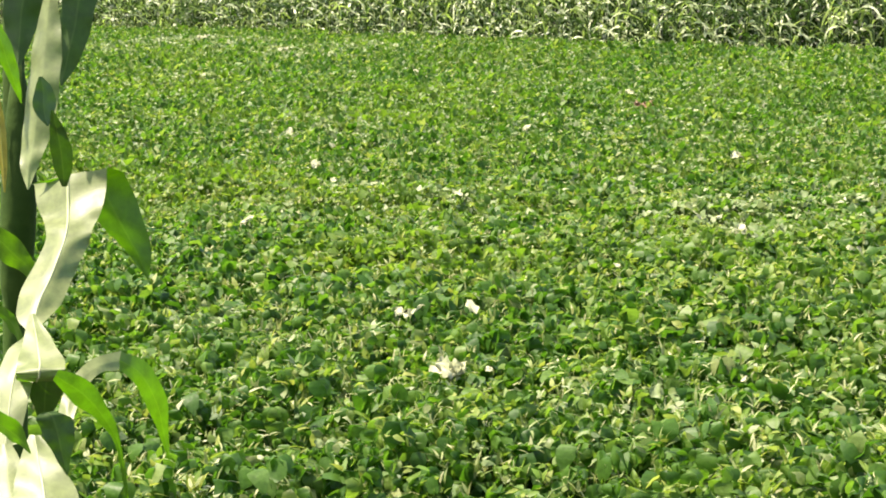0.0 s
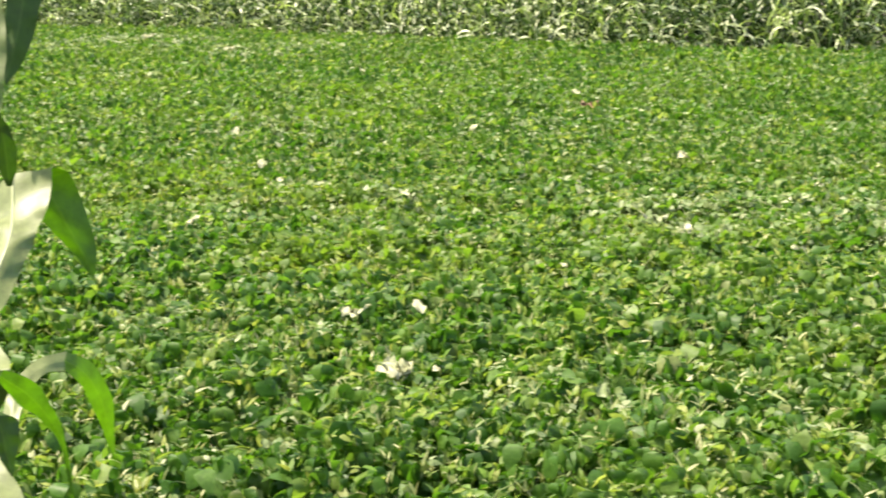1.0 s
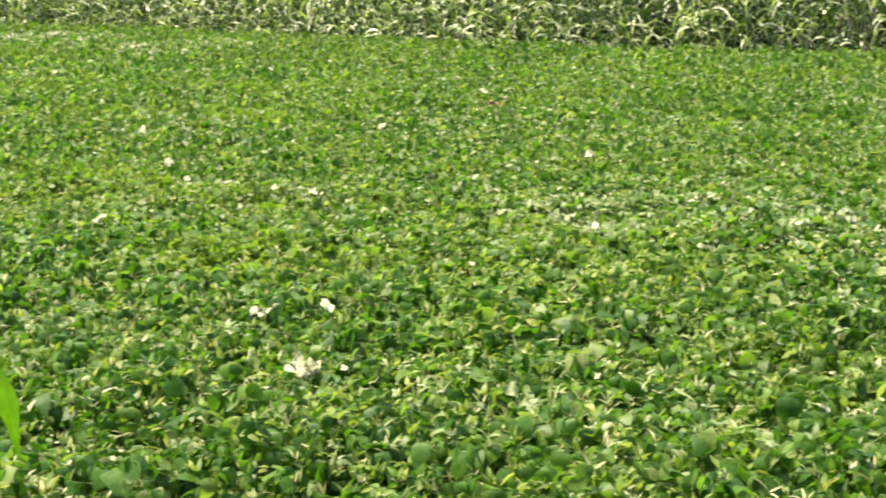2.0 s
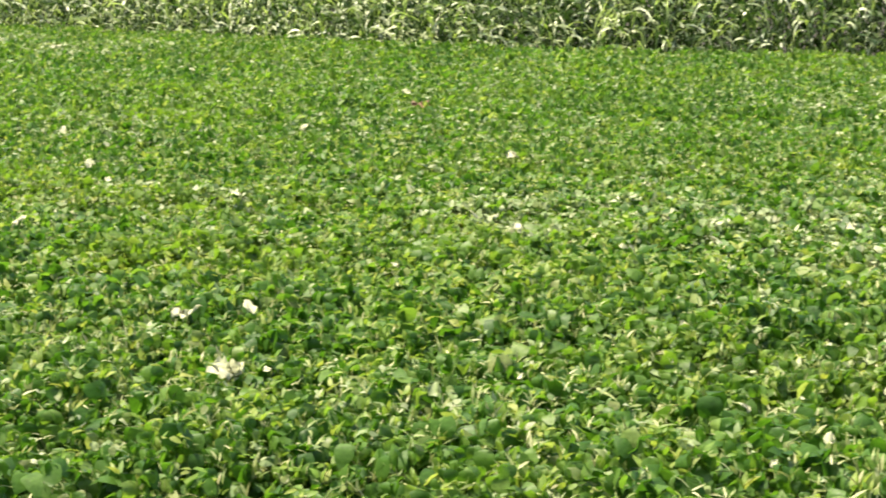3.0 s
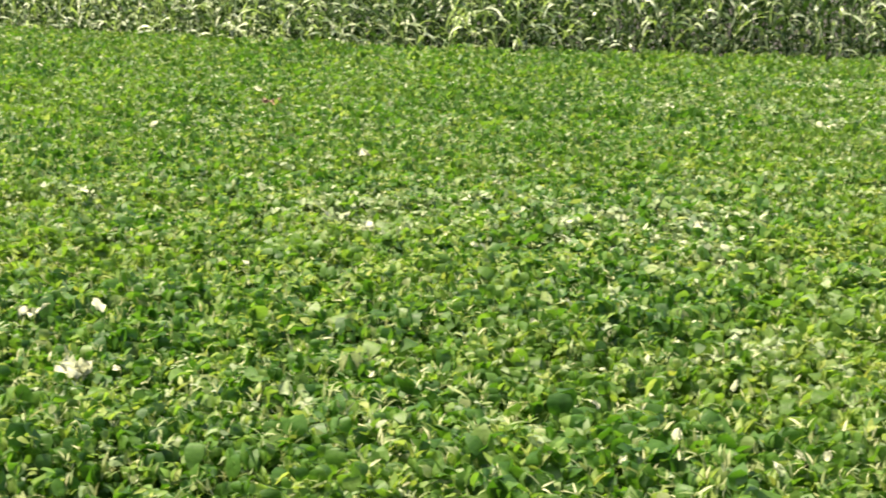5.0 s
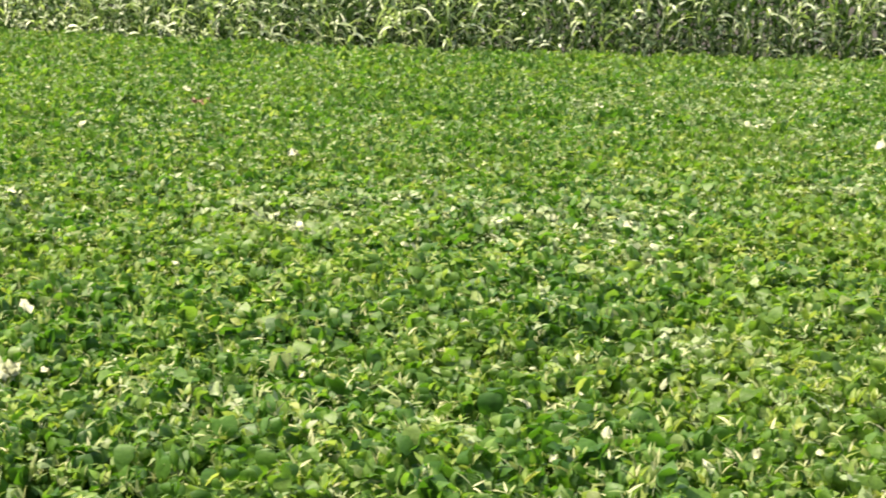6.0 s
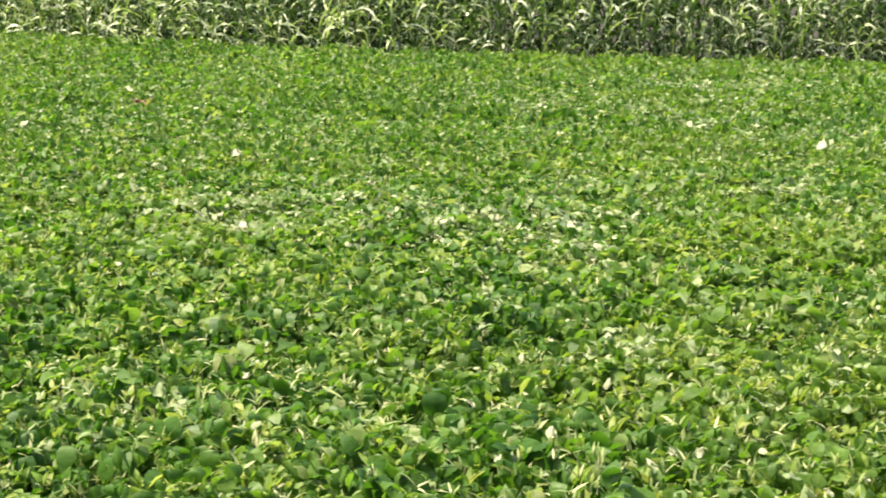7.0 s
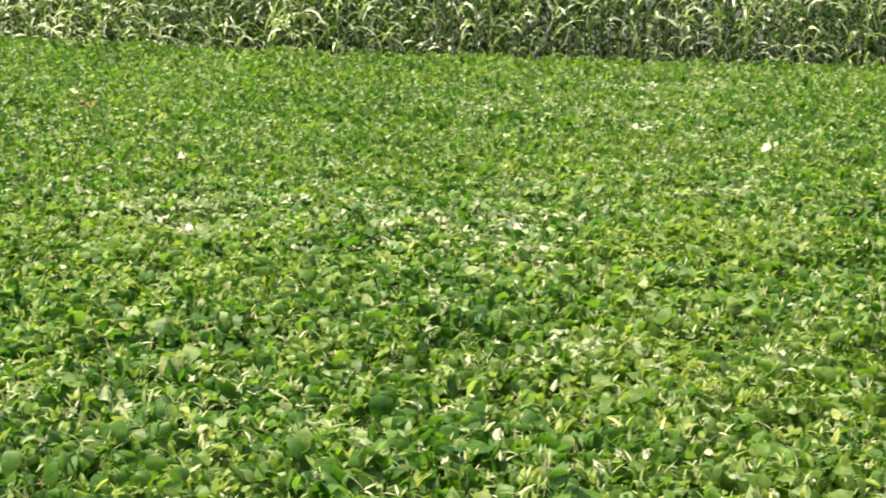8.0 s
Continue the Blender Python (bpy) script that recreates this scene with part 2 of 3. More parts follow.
def leaflets(template, base, length, width, yaw, pitch, roll, fold, droop, rng):
    """Many leaflets at once: corners and triangles."""
    pts, tris, *rims = template
    n, k = len(base), len(pts)
    x = pts[None, :, 0] * width[:, None]
    y = pts[None, :, 1] * length[:, None]
    z = np.abs(x) * fold[:, None] - droop[:, None] * pts[None, :, 1] ** 2 * length[:, None]
    z = z + rng.normal(0, 0.055 if rims else 0.10, (n, k)) * width[:, None] * (np.abs(pts[None, :, 0]) > 0)
    if rims:
        z[:, rims[0]] += rng.normal(0.03, 0.10, n)[:, None] * width[:, None] + rng.normal(0, 0.03, (n, len(rims[0]))) * width[:, None]
    local = np.stack([x, y, z], -1)
    turned = np.einsum("nij,nkj->nki", turns(yaw, pitch, roll), local)
    verts = turned + base[:, None]
    faces = tris[None] + (np.arange(n) * k)[:, None, None]
    return verts.reshape(-1, 3), faces.reshape(-1, 3)


def trifoliate(template, centre, yaw, tilt, lean, size, slim, rng, curl=1.0):
    """Three leaflets round each petiole top."""
    n = len(centre)
    out = []
    for turn, ahead in ((0.0, 0.022), (1.25, 0.006), (-1.25, 0.006)):
        a = yaw + turn + rng.normal(0, 0.2, n)
        step = np.stack([-np.sin(yaw), np.cos(yaw), np.zeros(n)], -1) * ahead
        length = size * rng.uniform(0.85, 1.15, n)
        out.append(leaflets(template, centre + step, length, length * slim * rng.uniform(0.7, 1.2, n), a,
                            tilt + rng.normal(0, 0.28, n), lean + rng.normal(0, 0.45, n),
                            rng.uniform(0.0, 0.8, n), rng.uniform(0.05, 0.5, n) * curl, rng))
    return joined(out)


# ---- the plan ----
EDGE_X = (-60, -12, -9, -5.3, -2.5, 0.25, 2.15, 4.0, 6.5, 8.0, 9.7, 12.7, 14.6, 22, 60)
EDGE_Y = (104, 57.3, 53.8, 48.8, 45.0, 41.0, 37.6, 34.5, 31.7, 30.7, 29.9, 28.8, 27.5, 25.5, 18.0)
CANOPY = 0.75


def corn_edge(x):
    """How far ahead the corn begins, at a place across the field."""
    return sum(np.interp(np.asarray(x) + d, EDGE_X, EDGE_Y) for d in (-1, -0.5, 0, 0.5, 1)) / 5


wave_rng = np.random.default_rng(11)
WAVES = [(wave_rng.normal(0, 1, 2), wave_rng.uniform(0, 6.28), k) for k in (0.5, 0.9, 1.6, 2.6, 4.0, 6.0, 8.5, 11.0, 14.0) for _ in range(3)]


def canopy(x, y):
    """The uneven top of the bean field."""
    z = np.zeros_like(x)
    for d, ph, k in WAVES:
        z = z + np.sin((x * d[0] + y * d[1]) / np.hypot(*d) * k + ph) * (0.006 if k < 5 else 0.0085)
    return CANOPY + z


# ground: one sheet to the horizon
bm = bmesh.new()
rim = 1500
cuts = [-rim, -200, -60, -20, 0, 20, 60, 200, rim]
grid = [[bm.verts.new((x, y, 0)) for x in cuts] for y in cuts]
for j in range(len(cuts) - 1):
    for i in range(len(cuts) - 1):
        bm.faces.new((grid[j][i], grid[j][i + 1], grid[j + 1][i + 1], grid[j + 1][i]))
me = bpy.data.meshes.new("ground")
bm.to_mesh(me)
bm.free()
me.materials.append(SOIL)
tagged(new("ground", me), "brown crumbly field soil under the crops", "ground", kind="structure")


# ---- bean field, joined leaves ----
def scatter(rng, density, near, far, side=0.0):
    """Places in a wedge of the field, between two distances, that the corn does not cover."""
    a0, a1 = radians(-14.5 - side), radians(30.5 + side)
    area = 0.5 * (a1 - a0) * (far ** 2 - near ** 2)
    n = int(area * density)
    d = np.sqrt(rng.uniform(near ** 2, far ** 2, n))
    a = rng.uniform(a0, a1, n)
    x, y = d * np.sin(a), d * np.cos(a)
    keep = y < corn_edge(x) - 0.25
    return x[keep], y[keep]


TURNED = [(-6.37, 37.78, 0.5), (-3.15, 25.68, 0.25), (-2.55, 34.99, 0.4), (6.39, 16.21, 0.16), (8.62, 21.63, 0.3), (2.42, 10.31, 0.18), (3.08, 9.61, 0.2), (1.41, 10.4, 0.12), (6.64, 13.75, 0.25), (-0.89, 7.7, 0.09), (-0.86, 16.83, 0.24), (-2.21, 32.45, 0.3), (-5.99, 36.1, 0.5), (-5.44, 40.38, 0.6), (-4.02, 39.8, 0.5), (-1.4, 35.75, 0.35), (8.59, 21.54, 0.35), (9.78, 22.68, 0.3), (6.64, 17.94, 0.25), (7.67, 18.69, 0.25), (6.84, 14.69, 0.2), (6.15, 14.34, 0.15), (5.59, 18.01, 0.2), (1.68, 10.5, 0.16), (2.18, 10.56, 0.18), (2.42, 9.36, 0.12), (2.84, 9.63, 0.2), (0.11, 11.36, 0.1), (5.18, 12.42, 0.25), (4.74, 10.65, 0.16), (2.86, 8.43, 0.14), (2.59, 8.46, 0.12), (2.26, 6.29, 0.05)]
SPROUTING = [(4.23, 11.81, 0.16), (3.36, 8.92, 0.1), (0.8, 10.16, 0.12), (0.61, 7.98, 0.1), (0.6, 7.09, 0.1), (1.46, 8.19, 0.18), (2.34, 8.53, 0.18), (3.6, 7.8, 0.15), (0.14, 5.88, 0.1), (1.17, 10.97, 0.12), (0.71, 6.79, 0.12), (0.75, 5.02, 0.08), (0.48, 6.32, 0.07), (0.56, 4.85, 0.06), (0.91, 5.49, 0.06), (1.12, 5.17, 0.06), (0.54, 7.52, 0.09), (1.88, 8.5, 0.1), (3.17, 8.48, 0.09), (2.42, 7.19, 0.08), (3.84, 8.96, 0.1), (2.49, 5.94, 0.07), (2.9, 6.38, 0.07), (3.06, 6.14, 0.07), (3.39, 6.76, 0.08), (0.94, 7.86, 0.09), (0.05, 5.4, 0.06), (0.14, 4.84, 0.06), (0.62, 9.28, 0.1), (-0.63, 7.42, 0.08), (0.09, 16.17, 0.17)]


def clumps(x, y):
    """Where leaves have been turned over by wind: 0 to 1, in loose patches."""
    z = np.zeros_like(x)
    for d, ph, k in WAVES:
        if k < 3:
            z = z + np.sin((x * d[1] - y * d[0]) / np.hypot(*d) * k * 1.3 + ph * 2)
    out = np.clip(z / 5 + 0.1, 0, 1)
    for px, py, r in TURNED:
        out = np.maximum(out, 1.6 * np.exp(-((x - px) ** 2 + ((y - py) / 2.2) ** 2) / (2 * r * r)))
    return out


def hang_of(rng, n, drift=0.0):
    """Tilts of leaves: hanging, lying flat or reaching up; drift shifts the mix."""
    kind = rng.uniform(0, 1, n) + drift
    return np.where(kind < HANGING, rng.normal(-1.3, 0.25, n), np.where(kind < HANGING + FLAT, rng.normal(-0.35, 0.35, n), rng.normal(1.15, 0.28, n)))


HANGING, FLAT = 0.40, 0.12


def mood(x, y):
    """Slow change over the field, about -1 to 1."""
    z = np.zeros_like(x)
    for d, ph, k in WAVES[3:12]:
        z = z + np.sin((x * d[1] + y * d[0] * 0.6) / np.hypot(*d) * k * 0.9 + ph * 3)
    return np.clip(z / 3, -1, 1)


def bean_sheet(name, template, density, near, far, size, seed, label, depth=0.09, material=BEAN, slim=0.9, lift=0.0, tilt=None, patches=0.0, curl=1.0, drift=0.0):
    rng = np.random.default_rng(seed)
    x, y = scatter(rng, density, near, far)
    if patches:
        keep = rng.uniform(0, 1, len(x)) < clumps(x, y) ** 2 + patches
        x, y = x[keep], y[keep]
    below = np.minimum(rng.exponential(depth, len(x)), 0.5)
    if near > 9:   # too deep under the canopy to be seen from afar
        keep = below < 1.9 * depth
        x, y, below = x[keep], y[keep], below[keep]
    n = len(x)
    z = canopy(x, y) + rng.normal(0, 0.03, n) - below + lift
    hang = hang_of(rng, n, 0.25 * mood(x, y) + drift) if tilt is None else rng.normal(tilt, 0.5, n)
    z = z + np.where(hang < -0.8, 0.6 * size, 0.0)   # hanging leaves are held up by their stalks
    verts, tris = trifoliate(template, np.stack([x, y, z], -1), rng.uniform(0, 2 * np.pi, n), hang,
                             rng.normal(0, 0.3, n), size * (0.5 + 0.75 * rng.uniform(0, 1, n) ** 1.2), slim, rng, curl)
    return tagged(new(name, mesh_of(name, verts, tris, material)), label, "bean crop", kind="stuff")


NEAR_END = 7.0
bean_sheet("bean_leaves", ROUND, 1150, 4.0, NEAR_END, 0.058, 6, "lower bean leaves between the plants", 0.075, lift=-0.02, drift=-0.3)
bean_sheet("bean_leaves", ROUND, 1050, NEAR_END, 9.5, 0.058, 1, "dense sunlit green bean leaves over the field", 0.075, drift=-0.05)
bean_sheet("bean_leaves", HEX, 1050, 9.5, 12.5, 0.060, 2, "dense sunlit green bean leaves over the field", 0.08, drift=0.1, slim=0.75)
bean_sheet("bean_leaves", COARSE, 1050, 12.5, 16.0, 0.062, 8, "dense sunlit green bean leaves over the field", 0.06, slim=0.8)
bean_sheet("bean_leaves", COARSE, 560, 16.0, 24.0, 0.072, 7, "dense sunlit green bean leaves over the field", 0.07, slim=0.8)
bean_sheet("bean_leaves", COARSE, 150, 24.0, 58.0, 0.104, 3, "distant bean leaves up to the standing corn", slim=0.7)
bean_sheet("pale_bean_leaves", HEX, 95, 4.3, 10.0, 0.036, 12, "pale upturned bean leaves, some standing in for sun highlights", 0.03, FLIPPED, 0.6, 0.01, 0.5, 0.5)
bean_sheet("pale_bean_leaves", COARSE, 215, 10.0, 24.0, 0.040, 13, "pale upturned bean leaves, some standing in for sun highlights", 0.02, FLIPPED, 0.75, 0.01, 0.8, 0.45)
bean_sheet("pale_bean_leaves", COARSE, 62, 24.0, 58.0, 0.052, 14, "pale upturned bean leaves, some standing in for sun highlights", 0.02, FLIPPED, 0.8, 0.01, 0.8, 0.3)
bean_sheet("young_bean_leaves", HEX, 80, 4.2, 7.5, 0.042, 4, "narrow yellow-green young bean leaves on top", 0.02, YOUNG, 0.45, 0.01, 0.75)
bean_sheet("young_bean_leaves", HEX, 150, 7.5, 10.0, 0.044, 17, "narrow yellow-green young bean leaves on top", 0.02, YOUNG, 0.45, 0.01, 0.75)
bean_sheet("young_bean_leaves", COARSE, 150, 10.0, 16.0, 0.044, 18, "narrow yellow-green young bean leaves on top", 0.02, YOUNG, 0.5, 0.01, 0.75)
bean_sheet("young_bean_leaves", COARSE, 36, 16.0, 58.0, 0.056, 5, "narrow yellow-green young bean leaves on top", 0.02, YOUNG, 0.45, 0.01, 0.75)
# pale slivers added as the bright edges of sunlit leaves
bean_sheet("small_leaflets", HEX, 300, 4.2, 9.0, 0.038, 15, "small pale slivers standing in for sunlit leaf edges", 0.03, SLIVER, 0.2, 0.004, 1.0, curl=1.8)
bean_sheet("small_leaflets", COARSE, 260, 9.0, 16.0, 0.026, 16, "small pale slivers standing in for sunlit leaf edges", 0.025, SLIVER, 0.5, 0.012, 0.9)


# the field goes on to both sides
rng = np.random.default_rng(33)
x, y = rng.uniform(-24, 30, 36000), rng.uniform(3.6, 60, 36000)
a = np.degrees(np.arctan2(x, y))
keep = (y < corn_edge(x) - 0.25) & ((a < -14.5) | (a > 30.5) | (np.hypot(x, y) < 4.1)) & (np.hypot(x + 0.56, y - 2.5) > 1.1)
x, y = x[keep], y[keep]
n = len(x)
v, f = trifoliate(COARSE, np.stack([x, y, canopy(x, y) - np.minimum(rng.exponential(0.1, n), 0.4)], -1), rng.uniform(0, 6.28, n), rng.normal(-0.6, 0.5, n),
                  rng.normal(0, 0.3, n), rng.uniform(0.17, 0.24, n), 0.88, rng)
tagged(new("bean_leaves", mesh_of("bean_leaves", v, f, BEAN)), "green bean leaves over the rest of the field", "bean crop", kind="stuff")


# thick clusters of leaves turned over by the wind
rng = np.random.default_rng(37)
clusters = []
for x, y, r in TURNED:
    n = int(40 + 260 * r) if y < 8 else int(60 + 380 * r)
    px, py = x + rng.normal(0, r, n), y + rng.normal(0, r * 2.2, n)
    pz = canopy(px, py) + rng.uniform(-0.025, 0.045, n)
    grow = 0.030 + 0.0015 * max(0.0, y - 3)
    clusters.append(trifoliate(HEX if y < 11 else COARSE, np.stack([px, py, pz], -1), rng.uniform(0, 6.28, n), rng.normal(0.2, 0.7, n), rng.normal(0, 0.4, n), grow * rng.uniform(0.7, 1.3, n), 0.8, rng))
v, f = joined(clusters)
tagged(new("pale_bean_leaves", mesh_of("pale_bean_leaves", v, f, FLIPPED)), "thick clusters of pale upturned bean leaves", "bean crop", kind="stuff")


# taller tufts of young shoots here and there
rng = np.random.default_rng(31)
tufts = []
for x, y, r in SPROUTING:
    n = int(min(34, 1900 * r * r))
    px, py = x + rng.normal(0, r, n), y + rng.normal(0, r * 1.4, n)
    pz = canopy(px, py) + rng.uniform(-0.02, 0.07, n)
    tufts.append(trifoliate(MIDDLE, np.stack([px, py, pz], -1), rng.uniform(0, 6.28, n), rng.normal(0.7, 0.35, n), rng.normal(0, 0.3, n), rng.uniform(0.030, 0.050, n), 0.5, rng))
v, f = joined(tufts)
tagged(new("young_bean_leaves", mesh_of("young_bean_leaves", v, f, YOUNG)), "yellow-green tufts of young bean shoots", "bean crop", kind="stuff")


# ---- bean plants close to the camera, each a thing ----
LEAF_UV = np.stack([0.5 + 0.36 * np.sign(OVATE[0][:, 0]), OVATE[0][:, 1]], -1)
LEAF_UV[OVATE[2], 0] = 0.5 + 0.5 * np.sign(OVATE[0][OVATE[2], 0])


def bean_plant(seed):
    rng = np.random.default_rng(seed)
    plant = empty("bean_plant", pose(0, 0, 0), "bushy green bean plant with broad oval leaflets", "bean plant", "bean plants at the field edge")
    stems = []
    lean = rng.normal(0, 0.05, 2)
    spine = np.array([(lean[0] * s, lean[1] * s, 0.70 * s) for s in np.linspace(0, 1, 6)])
    stems.append(tube(spine, np.linspace(0.005, 0.002, 6)))
    tops = []
    for i in range(12):
        s = 0.42 + 0.55 * i / 11
        base = np.array([lean[0] * s, lean[1] * s, 0.70 * s])
        a = i * 2.4 + rng.normal(0, 0.4)
        reach = rng.uniform(0.10, 0.21) * (1.15 - 0.5 * max(0, s - 0.6) / 0.4)
        rise = rng.uniform(0.02, 0.12)
        tip = base + np.array([-math.sin(a) * reach, math.cos(a) * reach, rise])
        tip[2] = min(tip[2], rng.normal(0.775, 0.02))
        bend = base + (tip - base) * 0.5 + np.array([0, 0, 0.025])
        stems.append(tube([base, bend, tip], [0.0022, 0.0018, 0.0014], 4))
        tops.append((tip, a))
    v, f = joined(stems)
    part("stem", mesh_of("bean_stem", v, f, STEM), plant, label="thin green stem with leaf stalks")
    for tip, a in tops:
        one = np.zeros((1, 3))
        v, f = trifoliate(OVATE, one, np.array([0.0]), hang_of(rng, 1, -0.15), np.array([rng.normal(0, 0.3)]),
                          np.array([0.060 * rng.uniform(0.6, 1.2)]), 0.95, rng)
        part("leaf", mesh_of("bean_leaf", v, f, NEAR_BEAN, uvs=np.tile(LEAF_UV, (3, 1))), plant, Matrix.Translation(tip) @ Matrix.Rotation(a, 4, "Z"))
    for i in range(1):
        a = rng.uniform(0, 6.28)
        v, f = trifoliate(FINE, np.zeros((1, 3)), np.array([0.0]), np.array([rng.normal(0.8, 0.2)]), np.array([0.0]), np.array([0.05]), 0.34, rng)
        top = Vector((lean[0], lean[1], 0.70)) + Vector((rng.normal(0, 0.02), rng.normal(0, 0.02), rng.uniform(0.0, 0.05)))
        part("leaf", mesh_of("young_leaf", v, f, YOUNG), plant, Matrix.Translation(top) @ Matrix.Rotation(a, 4, "Z"), "narrow yellow-green young leaf")
    return plant


kinds = [bean_plant(40 + i) for i in range(6)]
rng = np.random.default_rng(9)
spots = []
for row in range(38):
    for col in range(57):
        x, y = -2.3 + col * 0.2 + rng.normal(0, 0.03), 4.05 + row * 0.2 + rng.normal(0, 0.03)
        d, a = math.hypot(x, y), math.degrees(math.atan2(x, y))
        if 4.15 < d < NEAR_END - 0.05 and -14.5 < a < 30.5:
            spots.append((x, y))
for i, (x, y) in enumerate(spots):
    high = float(canopy(np.array([x]), np.array([y]))[0]) / CANOPY
    m = pose(x, y, 0, rng.normal(0, 3), rng.normal(0, 3), rng.uniform(0, 360))
    thing = kinds[i] if i < len(kinds) else copy_thing(kinds[i % len(kinds)], m)
    thing.matrix_basis = m @ Matrix.Diagonal((1, 1, high, 1))


# ---- pale leaves and a rusty one over the canopy, placed to fit the camera's view ----
def withered_leaf(x, y, size, material, label, seed):
    rng = np.random.default_rng(seed)
    size = size * 1.2 if 6.2 < y < 12 and size < 0.09 else size * 0.85 if y <= 6.2 else size
    n = 1 if size < 0.06 else (2 if size < 0.09 else 7)
    pieces = []
    for i in range(n):
        turn = rng.uniform(0, 6.28)
        base = np.array([[math.cos(turn) * 0.36 * size * (i > 0), math.sin(turn) * 0.5 * size * (i > 0) - 0.35 * size, 0.0]])
        pieces.append(leaflets(FINE, base, np.array([size * (1.15 if i == 0 else 0.6)]), np.array([size * rng.uniform(0.65, 0.9) * (1 if i == 0 else 0.6)]), np.array([rng.normal(0, 0.6)]),
                               np.array([0.6 if i == 0 and size > 0.09 else rng.normal(0.85, 0.25)]), np.array([rng.normal(0, 0.25)]), np.array([0.15]), np.array([0.2]), rng))
    v, f = joined(pieces)
    v = v + rng.normal(0, 0.07, v.shape) * size * (0.8, 0.8, 1.2)
    ob = new("withered_leaf", mesh_of("withered_leaf", v, f, material))
    top = float(canopy(np.array([x]), np.array([y]))[0]) + (0.04 if size > 0.06 else 0.022)
    # slid along the camera's line of sight, so it keeps its place in view
    near = (EYE - top - 0.018) / (EYE - 0.765)
    ob.matrix_basis = Matrix.Translation((x * near, y * near, top))
    return tagged(ob, label, "leaf", "pale leaves on the canopy")


PALE_NEAR = [(0.01, 6.45, 0.095), (-0.15, 7.61, 0.065), (-1.06, 10.49, 0.059), (-0.37, 12.21, 0.062), (-0.87, 13.71, 0.062), (-0.83, 15.26, 0.052), (0.77, 8.81, 0.04), (0.05, 15.91, 0.049), (0.7, 16.67, 0.071), (1.74, 18.16, 0.082), (2.04, 21.4, 0.085), (1.18, 15.88, 0.045), (0.12, 7.68, 0.043), (-0.81, 5.98, 0.041), (-1.26, 16.6, 0.061), (1.66, 5.56, 0.053), (1.44, 5.04, 0.031), (1.88, 9.05, 0.046), (1.67, 5.29, 0.036), (1.54, 6.18, 0.038), (1.56, 5.71, 0.042)]
PALE_FAR = [(6.37, 16.08, 0.082), (6.34, 16.21, 0.064), (2.61, 12.03, 0.061), (2.06, 13.9, 0.079), (1.83, 4.88, 0.039), (7.32, 15.09, 0.047), (6.22, 14.44, 0.045), (5.7, 18.46, 0.084), (2.0, 4.98, 0.034), (1.95, 5.04, 0.028), (1.68, 7.05, 0.036), (3.16, 9.71, 0.044), (1.48, 9.87, 0.05), (1.43, 10.44, 0.047), (1.36, 10.48, 0.047), (8.3, 21.97, 0.075), (8.6, 21.85, 0.074), (8.48, 21.09, 0.06), (2.57, 11.82, 0.043), (3.21, 12.99, 0.051), (0.55, 21.56, 0.098), (3.07, 18.96, 0.054)]
PALE_MORE = [(-0.01, 6.63, 0.022), (0.05, 6.57, 0.024), (0.15, 6.49, 0.023), (-5.03, 42.7, 0.185), (-2.79, 35.46, 0.124), (-3.23, 26.32, 0.114), (-0.33, 26.25, 0.085), (-0.69, 12.64, 0.048), (0.09, 11.45, 0.062), (0.86, 12.71, 0.051), (1.18, 12.15, 0.043), (1.47, 9.93, 0.04), (2.57, 11.83, 0.038), (2.26, 11.1, 0.041), (1.92, 9.13, 0.031), (2.88, 10.09, 0.035), (2.4, 9.36, 0.052), (2.64, 9.23, 0.034), (6.5, 13.91, 0.083), (1.95, 5.01, 0.034), (2.19, 4.98, 0.027), (2.24, 4.95, 0.021), (2.95, 5.44, 0.039), (2.34, 4.65, 0.02), (2.17, 4.7, 0.021), (2.19, 4.54, 0.032), (2.04, 4.51, 0.025), (2.05, 5.9, 0.036), (1.77, 5.87, 0.035), (3.38, 6.75, 0.024), (0.95, 6.27, 0.02), (0.68, 5.84, 0.03)]
UNDERSIDES = [(-0.32, 11.0, 0.044), (0.48, 10.78, 0.036), (1.42, 10.41, 0.038), (1.44, 9.29, 0.038), (1.71, 9.26, 0.029), (2.9, 9.62, 0.045), (1.83, 4.86, 0.039), (2.09, 5.28, 0.039), (2.65, 6.11, 0.038), (2.52, 6.09, 0.027), (2.91, 8.42, 0.048), (2.26, 6.29, 0.036), (0.65, 6.05, 0.046), (-0.26, 7.15, 0.029), (-0.35, 5.43, 0.038), (0.85, 4.97, 0.032), (0.47, 10.77, 0.039), (0.71, 5.98, 0.046)]
for i, (x, y, s) in enumerate(PALE_NEAR + PALE_FAR + PALE_MORE):
    withered_leaf(x, y, s, PALE, "cream leaf just above the bean canopy", 300 + i)
for i, (x, y, s) in enumerate(UNDERSIDES):
    withered_leaf(x, y, s, FLIPPED, "pale grey-green upturned leaf on the bean canopy", 500 + i)
withered_leaf(1.94, 19.13, 0.14, RUSTY, "rust-brown withered leaf lying on the bean canopy", 399)


